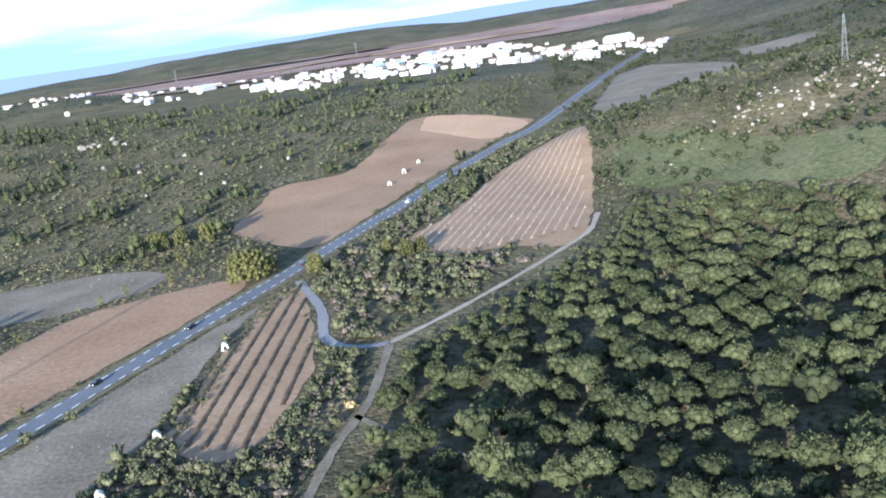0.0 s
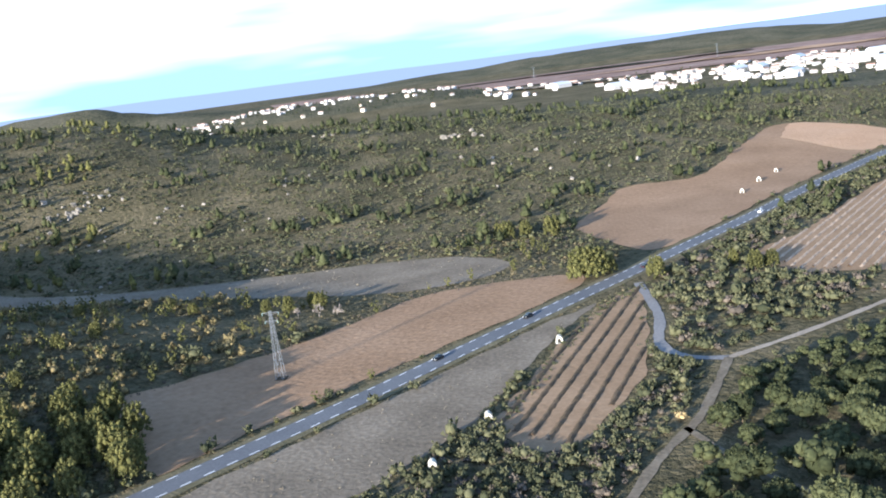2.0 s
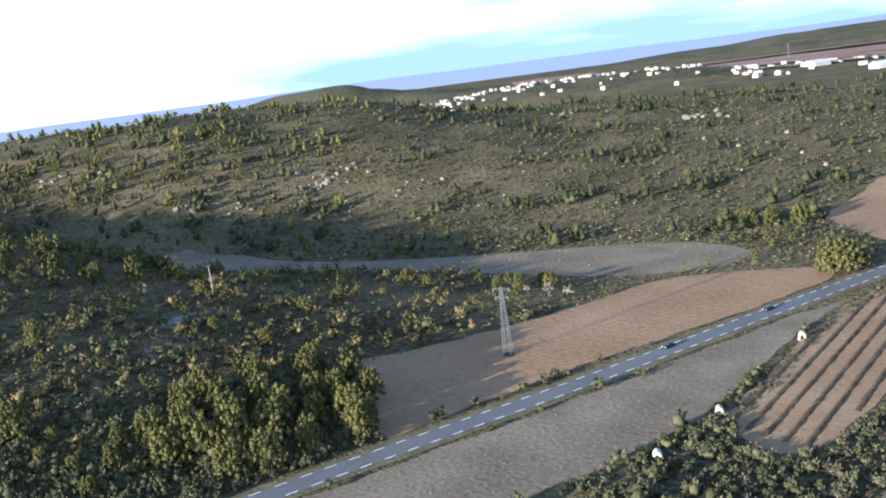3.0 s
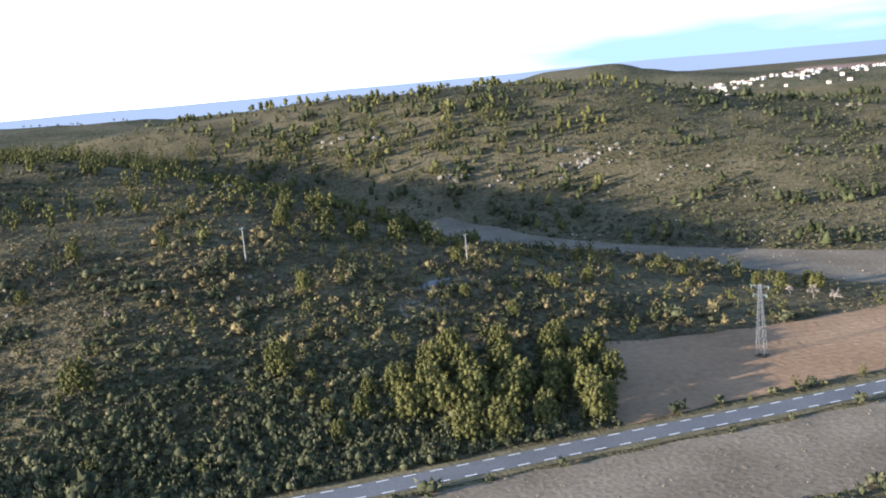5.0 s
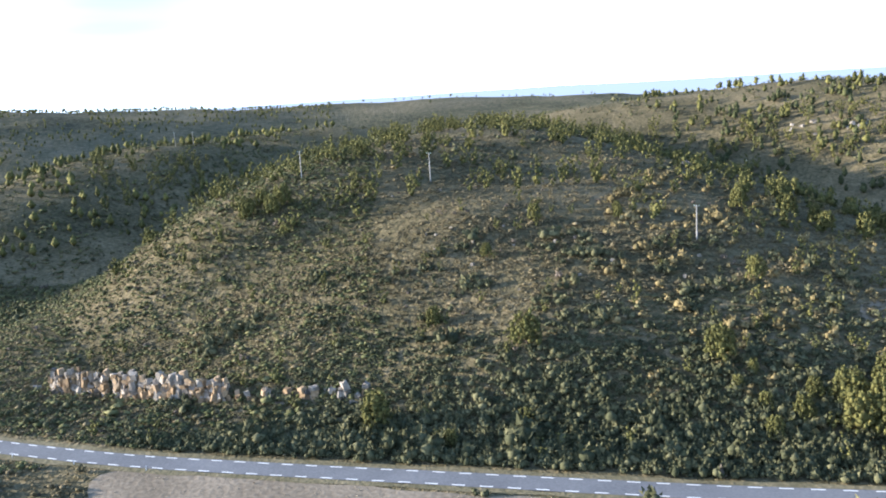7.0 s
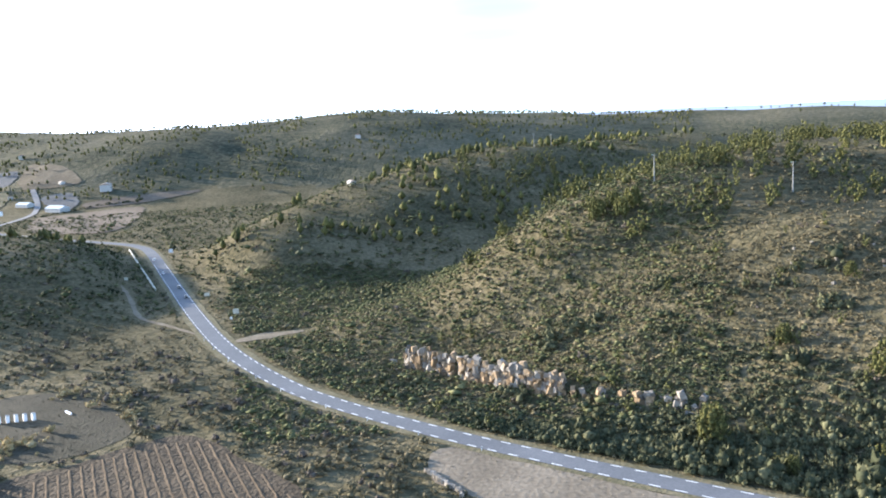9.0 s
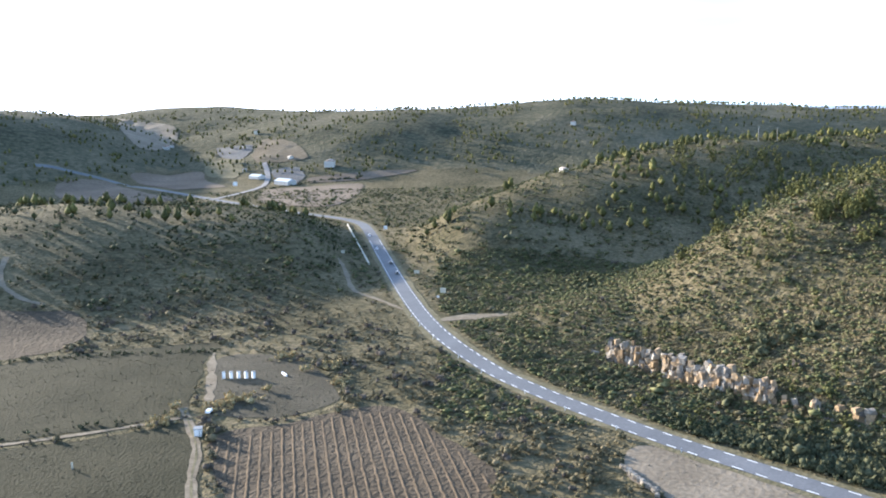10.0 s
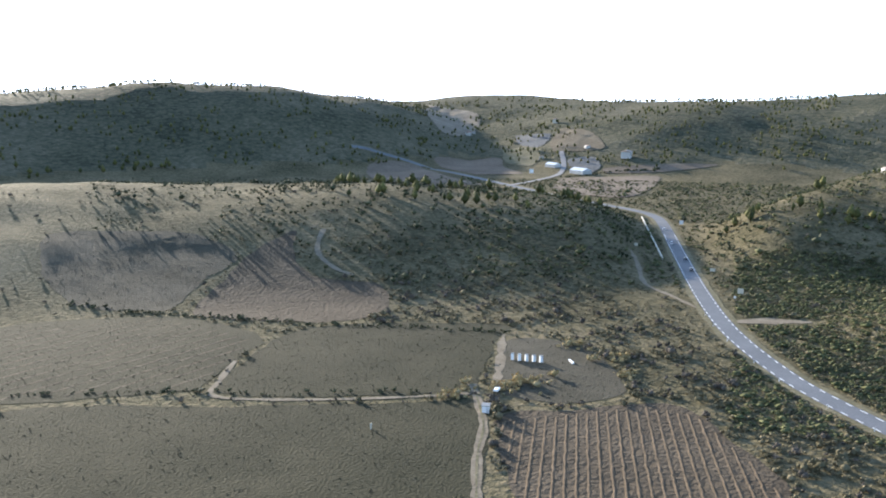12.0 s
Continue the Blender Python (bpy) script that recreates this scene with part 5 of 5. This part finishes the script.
def make_car(paint, label):
    base = tagged(new("car"), label, "car", "cars on the road")
    box_part("body", base, paint, (4.2, 1.72, 0.68), (0, 0, 0.62), bevel=0.16)
    bm = bmesh.new()
    bmesh.ops.create_cube(bm, size=1, matrix=Matrix.Translation((-0.2, 0, 1.18)) @ Matrix.Diagonal((2.3, 1.5, 0.56, 1)))
    for v in bm.verts:
        if v.co.z > 1.3:
            v.co.x = -0.2 + (v.co.x + 0.2) * 0.68
            v.co.y *= 0.86
    bmesh.ops.bevel(bm, geom=bm.edges[:], offset=0.08, segments=2, affect="EDGES")
    part("window_band", bm, M_WINDOW, base)
    box_part("roof", base, paint, (1.5, 1.26, 0.06), (-0.2, 0, 1.47), bevel=0.02)
    for sx in (-1.3, 1.32):
        for sy in (-0.8, 0.8):
            bm = bmesh.new()
            bmesh.ops.create_cone(bm, segments=14, radius1=0.32, radius2=0.32, depth=0.2, matrix=Matrix.Translation((sx, sy, 0.32)) @ pose(0, 0, 0, 90))
            part("wheel", bm, M_DARK, base)
    for sy in (-0.6, 0.6):
        box_part("headlight", base, M_PAINT, (0.08, 0.34, 0.16), (2.08, sy, 0.7))
        box_part("tail_light", base, M_RED, (0.08, 0.3, 0.16), (-2.08, sy, 0.72))
    return base


road_seg = np.linalg.norm(np.diff(ROAD, axis=0), axis=1)
side = sideways(ROAD)


def on_road(ob, px, py, lane, ahead):
    i = int(np.argmin(np.hypot(ROAD[:, 0] - px, ROAD[:, 1] - py)))
    d = ROAD[min(i + 1, len(ROAD) - 1)] - ROAD[max(i - 1, 0)]
    d = d / np.linalg.norm(d)
    p = ROAD[i] + d * float(np.dot(np.array((px, py)) - ROAD[i], d)) + side[i] * lane
    ob.matrix_basis = Matrix.Translation((p[0], p[1], 0.23)) @ Matrix.Rotation(math.atan2(d[1], d[0]) + (0 if ahead else math.pi), 4, "Z")


dark_car = make_car(M_CARDARK, "black hatchback driving on the country road")
white_car = make_car(M_CARWHITE, "white hatchback driving on the country road")
on_road(dark_car, -104, 258, -1.6, True)
on_road(white_car, -15, 461, 1.6, True)
for src, px, py, lane, ahead in ((dark_car, -86, 300, -1.6, True), (dark_car, -56, 364, 1.6, False), (white_car, -571, -281, 1.6, True), (dark_car, -474, -219, -1.6, False),
                                 (dark_car, -447, -201, -1.6, False), (white_car, -520, -249, 1.6, True), (white_car, -882, -730, 1.6, True)):
    on_road(copy_thing(src, Matrix()), px, py, lane, ahead)


def make_post():
    base = tagged(new("marker_post"), "white roadside marker post with a dark band", "marker post", "marker posts")
    box_part("post", base, M_CARWHITE, (0.2, 0.16, 1.25), (0, 0, 0.6), bevel=0.03)
    box_part("band", base, M_DARK, (0.21, 0.17, 0.14), (0, 0, 1.0))
    return base


post = make_post()
first = True
for px, py in ((-235, -28), (-247, -47), (-258, -63), (-272, -82), (-285, -99), (-302, -114), (-324, -134), (-341, -147), (-358, -158)):
    i = int(np.argmin(np.hypot(ROAD[:, 0] - px, ROAD[:, 1] - py)))
    q = ROAD[i] + side[i] * (-4.9 if np.dot(side[i], (1, 0.5)) < 0 else 4.9)
    m = Matrix.Translation((q[0], q[1], 0.1))
    p = post if first else copy_thing(post, m)
    p.matrix_basis = m
    first = False

# low pale wall on the outside of the far bend
wall = tagged(new("low_wall"), "low cream stone wall along the bend of the road", "wall")
start, stop = np.array((-472, -226)), np.array((-623, -318))
for i in range(44):
    p = start + (stop - start) * i / 43 + np.array((2.2, -5.0))
    box_part("stone", wall, M_CREAM, (4.2, 0.8, 1.0 + 0.12 * math.sin(i * 2.1)), (p[0], p[1], 0.5), math.atan2(-92, -151) + 0.02 * math.sin(i))

# stone field wall in the corner of the stubble
wall = tagged(new("field_wall"), "short pale dry-stone wall at the field's corner", "wall")
rng = np.random.default_rng(3)
for i in range(22):
    p = np.array((-208, -29)) + np.array((-14, -11)) * i / 21 + rng.normal(0, 0.15, 2)
    ob = new("stone", ROCKS[i % 6])
    ob.parent = wall
    ob.matrix_basis = Matrix.Translation((p[0], p[1], 0.5)) @ Matrix.Rotation(i * 1.3, 4, "Z") @ Matrix.Diagonal((1.0, 0.9, 0.9, 1))


def make_sign(w, h, mat, label):
    base = tagged(new("road_sign"), label, "road sign", "signs by the road")
    for s in (-0.35 * w, 0.35 * w):
        bm = bmesh.new()
        bar(bm, (s, 0, 0), (s, 0, 1.0 + h), 0.06, 6)
        part("post", bm, M_STEEL, base)
    box_part("panel", base, mat, (w, 0.08, h), (0, 0.08, 1.0 + h / 2), bevel=0.02)
    return base


for px, py, w, h, mat, label in ((-600, -282, 2.6, 2.6, M_CARWHITE, "square white road sign on two posts"), (-447, -192, 2.6, 1.6, M_CREAM, "pale board beside the road"),
                                 (-404, -160, 2.6, 2.4, M_CREAM, "large pale panel beside the lay-by"), (-393, -158, 1.0, 1.0, M_CARWHITE, "small white road sign"),
                                 (-477, -251, 2.0, 1.6, M_CREAM, "pale notice board by a side track"), (-885, -600, 4.5, 4.5, M_CARWHITE, "large white round-cornered road panel")):
    s = make_sign(w, h, mat, label)
    s.matrix_basis = Matrix.Translation((px, py, float(height([px], [py])[0]))) @ Matrix.Rotation(math.atan2(py, px) + math.pi / 2, 4, "Z")

# row of pale upright boxes, and the pump shed beyond the track
crate = tagged(new("pale_box"), "upright white box standing in the field", "box", "pale boxes in a row")
box_part("body", crate, M_CARWHITE, (1.1, 1.0, 2.2), (0, 0, 1.1), bevel=0.05)
box_part("lid", crate, M_STEEL, (1.2, 1.1, 0.12), (0, 0, 2.26), bevel=0.03)
for i in range(5):
    m = Matrix.Translation((-254 - 0.9 * i, -178 + 2.3 * i, 0.1)) @ Matrix.Rotation(0.6 + 0.1 * i, 4, "Z")
    p = copy_thing(crate, m) if i else crate
    p.matrix_basis = m
shed = tagged(new("pump_shed"), "small white shed with a flat roof beside the track", "shed")
box_part("wall", shed, M_CARWHITE, (2.4, 2.0, 2.1), (-206, -153, 1.05), 0.5, 0.05)
box_part("roof", shed, M_STEEL, (2.8, 2.4, 0.15), (-206, -153, 2.17), 0.5, 0.03)
box_part("door", shed, M_DARK, (0.9, 0.06, 1.7), (-205.4, -152.1, 0.9), 0.5)
trailer = tagged(new("trailer"), "white farm trailer on two wheels", "trailer")
box_part("bed", trailer, M_CARWHITE, (2.6, 1.4, 0.7), (-222, -161, 1.0), 0.3, 0.05)
for s in (-0.7, 0.7):
    bm = bmesh.new()
    bmesh.ops.create_cone(bm, segments=12, radius1=0.4, radius2=0.4, depth=0.2, matrix=Matrix.Translation((-222 - s * math.sin(0.3), -161 + s * math.cos(0.3), 0.5)) @ pose(0, 0, 0, 90, 0, math.degrees(0.3)))
    part("wheel", bm, M_DARK, trailer)
box_part("plank", tagged(new("plank_stack"), "long pale plank lying in the field", "plank"), M_CARWHITE, (4.0, 0.6, 0.5), (-264, -161, 0.4), 0.9)
tagged(box_part("stone", tagged(new("marker_stone"), "upright pale boundary stone in the fallow field", "stone"), M_CREAM, (0.5, 0.4, 1.8), (-175, -168, 0.9), 0.2, 0.1))


# ---------------------------------------------------------------- town, village, distance
def make_house(w, d, h, wall_mat, roof_mat, label):
    base = tagged(new("house"), label, "house", "houses in the distance")
    box_part("wall", base, wall_mat, (w, d, h), (0, 0, h / 2))
    bm = bmesh.new()
    v = [bm.verts.new(c) for c in ((-w / 2 - 0.4, -d / 2 - 0.4, h), (w / 2 + 0.4, -d / 2 - 0.4, h), (w / 2 + 0.4, d / 2 + 0.4, h), (-w / 2 - 0.4, d / 2 + 0.4, h),
                                   (-w / 2 - 0.4, 0, h + d * 0.22), (w / 2 + 0.4, 0, h + d * 0.22))]
    for f in ((0, 1, 5, 4), (2, 3, 4, 5), (0, 4, 3), (1, 2, 5), (3, 2, 1, 0)):
        bm.faces.new([v[i] for i in f])
    part("roof", bm, roof_mat, base)
    for i in range(3):
        for s in (-1, 1):
            box_part("window", base, M_WINDOW, (1.1, 0.12, 1.3), ((i - 1) * w * 0.3, s * d / 2, h * 0.55))
    return base


kinds = [make_house(13, 9, 6.5, M_WHITEWALL, M_TILE, "white rendered house with a pale tiled roof"), make_house(10, 8, 5.0, M_WHITEWALL, M_TILE_PALE, "small white house with a pale roof"),
         make_house(18, 11, 7.0, M_WHITEWALL, M_TILE_PALE, "long white building with a pale roof"), make_house(11, 9, 8.0, M_CREAM, M_TILE, "cream village house with a tiled roof")]
shop = make_house(46, 24, 8.0, M_WHITEWALL, M_SHEET, "large white industrial hall with a pale metal roof")
rng = np.random.default_rng(44)
spots = []
TOWN = [(-300, 1700), (-209, 1477), (-60, 1430), (118, 1225), (185, 1140), (269, 1130), (330, 1210), (400, 1450), (268, 1676), (89, 2150), (-80, 2080), (-230, 1900)]
while len(spots) < 255:
    px, py = rng.uniform(-310, 410), rng.uniform(1120, 2160)
    if inside(TOWN, np.array([px]), np.array([py]))[0]:
        k = 4 if rng.uniform() < 0.1 else rng.integers(0, 3)
        spots.append((k, math.degrees(math.atan2(-px, py)), math.hypot(px, py)))
for _ in range(40):
    spots.append((rng.integers(0, 3), rng.uniform(8, 17), rng.uniform(1750, 2050)))
for _ in range(170):
    az = rng.uniform(18.5, 37)
    spots.append((3 if rng.uniform() < 0.6 else rng.integers(0, 2), az, 2000 + rng.normal(0, 90) + 8 * (28 - az)))
for _ in range(7):
    spots.append((4, rng.uniform(10, 16), rng.uniform(1850, 2050)))
used = set()
spots.sort(key=lambda s: s[2])
crowd = spots[285:]
for k, az, d in spots[:285]:
    px, py = -math.sin(radians(az)) * d, math.cos(radians(az)) * d
    m = Matrix.Translation((px, py, float(height([px], [py])[0]) - 0.5)) @ Matrix.Rotation(rng.uniform(0, 3.14), 4, "Z")
    src = shop if k == 4 else kinds[k]
    p = src if k not in used else copy_thing(src, m)
    used.add(k)
    p.matrix_basis = m
    s = rng.uniform(0.45, 0.85) if az > 17 else rng.uniform(0.6, 1.0)
    p.scale = (s, s, s)
# the rest of the town and village, too small to tell apart
box_co = np.array([(x, y, z) for x in (-0.5, 0.5) for y in (-0.5, 0.5) for z in (0, 1)] + [(-0.55, 0, 1.35), (0.55, 0, 1.35)])
box_q = np.array([(0, 1, 3, 2), (4, 6, 7, 5), (0, 4, 5, 1), (2, 3, 7, 6)])
roof_q = np.array([(1, 5, 9, 8), (7, 3, 8, 9), (1, 8, 3, 3), (5, 7, 9, 9)])
cos, walls, roofs = [], [], []
for i, (k, az, d) in enumerate(crowd):
    w, dp, h = ((11, 8, 5.5), (9, 7, 5), (15, 9, 6), (9, 8, 6.5), (30, 16, 6))[k]
    s, a = rng.uniform(0.6, 0.95), rng.uniform(0, 3.14)
    px, py = -math.sin(radians(az)) * d, math.cos(radians(az)) * d
    x, y = box_co[:, 0] * w * s, box_co[:, 1] * dp * s
    cos.append(np.stack([px + x * math.cos(a) - y * math.sin(a), py + x * math.sin(a) + y * math.cos(a), box_co[:, 2] * h * s + float(height([px], [py])[0]) - 0.5], 1))
    walls.append(box_q + 10 * i)
    roofs.append(roof_q[:2] + 10 * i)
ob = quick_mesh("far_houses", np.concatenate(cos), np.concatenate(walls + roofs), M_WHITEWALL)
ob.data.materials.append(M_TILE)
ob.data.polygons.foreach_set("material_index", np.repeat((0, 1), (4 * len(crowd), 2 * len(crowd))).astype(np.int32))
tagged(ob, "crowded pale houses with clay roofs in the distance", "houses", kind="stuff")
# trees among the houses
for k, (az0, az1, d0, d1, n) in enumerate(((-16, 9, 1130, 2150, 420), (17, 38, 1800, 2250, 800))):
    x, y, rng2 = sector(n, az0, az1, d0, d1, 130 + k)
    scatter("garden_trees", x, y, rng2.uniform(3, 7.5, len(x)), rng2.uniform(0.8, 1.1, len(x)), M_OAK, "dark garden trees among the houses", "wood", OAK_FAR)
# farm and quarry buildings beyond the bend
for k, px, py, turn, s in ((2, -1003, -545, 0.4, 1.5), (1, -1035, -618, 0.9, 1.0), (0, -1240, -306, 0.2, 1.1), (1, -983, -652, 0.5, 0.9), (4, -918, -556, 1.2, 0.75), (4, -945, -610, 1.2, 0.6), (3, -1180, -760, 0.3, 1.0),
                           (1, -665, -170, 0.7, 0.8), (0, -1112, -868, 0.2, 1.0), (1, -1140, -880, 0.6, 1.0), (4, -850, -1150, 0.3, 0.35)):
    m = Matrix.Translation((px, py, float(height([px], [py])[0]) - 0.3)) @ Matrix.Rotation(turn, 4, "Z")
    p = copy_thing(shop if k == 4 else kinds[k], m)
    p.scale = (0.7 * s, 0.7 * s, 0.7 * s)


def plot(name, az0, az1, d0, d1, lift, mat, label):
    """A wide far plot of land between two bearings and two distances."""
    a, d = np.radians(np.linspace(az0, az1, 26)), np.linspace(d0, d1, 14)
    k = np.arange(26)
    edge = 0.02 * np.sin(k * 0.5) + 0.01 * np.sin(k * 0.9)
    dd = d[:, None] * (1 + edge[None, :] * 0.5)
    aa = a[None, :] - radians(9) * (np.arange(14) / 13)[:, None] * (k / 25)[None, :] + 0.015 * np.sin(np.arange(14) * 1.3)[:, None]
    x, y = -np.sin(aa) * dd, np.cos(aa) * dd
    z = height(x, y) + lift
    i, j = np.meshgrid(np.arange(13), np.arange(25), indexing="ij")
    q = np.stack([i * 26 + j, i * 26 + j + 1, (i + 1) * 26 + j + 1, (i + 1) * 26 + j], -1).reshape(-1, 4)
    return tagged(quick_mesh(name, np.stack([x, y, z], -1).reshape(-1, 3), q, mat, smooth=True), label, "field", kind="structure")


plot("plain", -16, 33, 2100, 2950, 2.0, M_RED_PLAIN, "wide reddish-brown farmland of the plain")
plot("plain", -8, 12, 2350, 2480, 4.0, M_SOIL_LIGHT, "pale strip of ploughed plain")
plot("plain", 2, 22, 2700, 2800, 4.0, M_GRASS, "olive strip of farmland")
plot("plain", 12, 16.5, 1900, 2010, 3.0, M_SAND, "yellow sandy quarry ground")


field("bare_ground", [(-238, 175), (-239, 188), (-232, 190), (-226, 179), (-228, 169)], 0.2, M_FARMTRACK, "bare brown ground among the shrubs", "ground")
field("bare_ground", [(-246, 188), (-250, 203), (-246, 213), (-241, 206), (-241, 191)], 0.2, M_GREYTRACK, "pale stony clearing among the shrubs", "ground")
field("field", [(-801, -514), (-866, -539), (-936, -477), (-888, -446), (-800, -412), (-732, -400), (-728, -452), (-760, -490)], 0.5, M_BASIN, "tan-brown meadow by the crossroads", far=True)
field("field", [(-930, -532), (-955, -542), (-994, -484), (-1014, -436), (-985, -452), (-949, -490)], 0.5, M_BASIN, "narrow tan field beside a farm yard", far=True)
field("yard", [(-913, -543), (-953, -592), (-985, -612), (-1000, -590), (-960, -555)], 0.5, M_QUARRY, "pale gravel yard by the farm buildings", "yard", far=True)
field("sand_bank", [(-1016, -655), (-1060, -690), (-1141, -722), (-1110, -660), (-1044, -599), (-1025, -604)], 0.6, M_OCHRE, "ochre sandy bank of a small quarry", "bank", far=True)
field("quarry_floor", [(-1119, -788), (-1112, -725), (-1064, -700), (-1040, -700), (-1066, -745)], 0.6, M_QUARRY, "grey stony floor of a small quarry", "quarry", far=True)
field("field", [(-1030, -745), (-1057, -708), (-1000, -665), (-944, -642), (-960, -690)], 0.5, M_VERGE, "straw-coloured meadow on a low mound", far=True)
field("field", [(-1337, -1145), (-1272, -974), (-1106, -868), (-1060, -880), (-1180, -1010)], 0.8, M_STUBBLE, "pale fallow field on the far slope", far=True)
field("field", [(-745, -560), (-790, -640), (-855, -745), (-800, -770), (-715, -680), (-690, -590)], 0.5, M_BASIN, "tan fallow land below the far road", far=True)
field("field", [(-835, -640), (-905, -760), (-960, -760), (-985, -720), (-930, -670), (-880, -610)], 0.5, M_BASIN, "tan fallow land beyond the far road", far=True)
for k, (line, n, spread) in enumerate((([(-868, -548), (-900, -545), (-936, -530), (-965, -486)], 130, 2.0), ([(-198, -362), (-209, -336), (-231, -296), (-246, -262), (-268, -230), (-282, -202)], 300, 1.2),
                                       ([(-128, -268), (-164, -230), (-176, -212), (-215, -172)], 90, 1.0))):
    x, y, rng = along(catmull(line, 4), n, spread, 170 + k)
    scatter("hedge", x, y, rng.gamma(6, 0.16 if k else 0.3, n), rng.uniform(0.7, 1.2, n), M_BUSH, "dark hedge between two fields", "hedge", BUSH_ROUGH[:3])


def ring(name, az0, az1, r, low, base, rise, mat, label):
    """Far land closing the horizon: a flat strip whose glow paints the haze."""
    a = np.radians(np.linspace(az0, az1, 480))
    k = np.arange(480)
    top = base - 8 * np.tanh((np.degrees(a) - 80) / 15) + rise * (np.sin(k * 0.11) + 0.5 * np.sin(k * 0.29 + 1) + 0.25 * np.sin(k * 0.7))
    co = np.concatenate([np.stack([-np.sin(a) * r, np.cos(a) * r, np.full(480, low)], 1), np.stack([-np.sin(a) * r, np.cos(a) * r, top], 1)])
    q = np.array([(i, i + 1, 480 + i + 1, 480 + i) for i in range(479)])
    return tagged(quick_mesh(name, co, q, mat), label, "backdrop", kind="structure")


ring("backdrop", -60, 300, 4700, -10, 57, 3.0, M_HAZE, "glowing pale blue strip painted as hazy distant land")
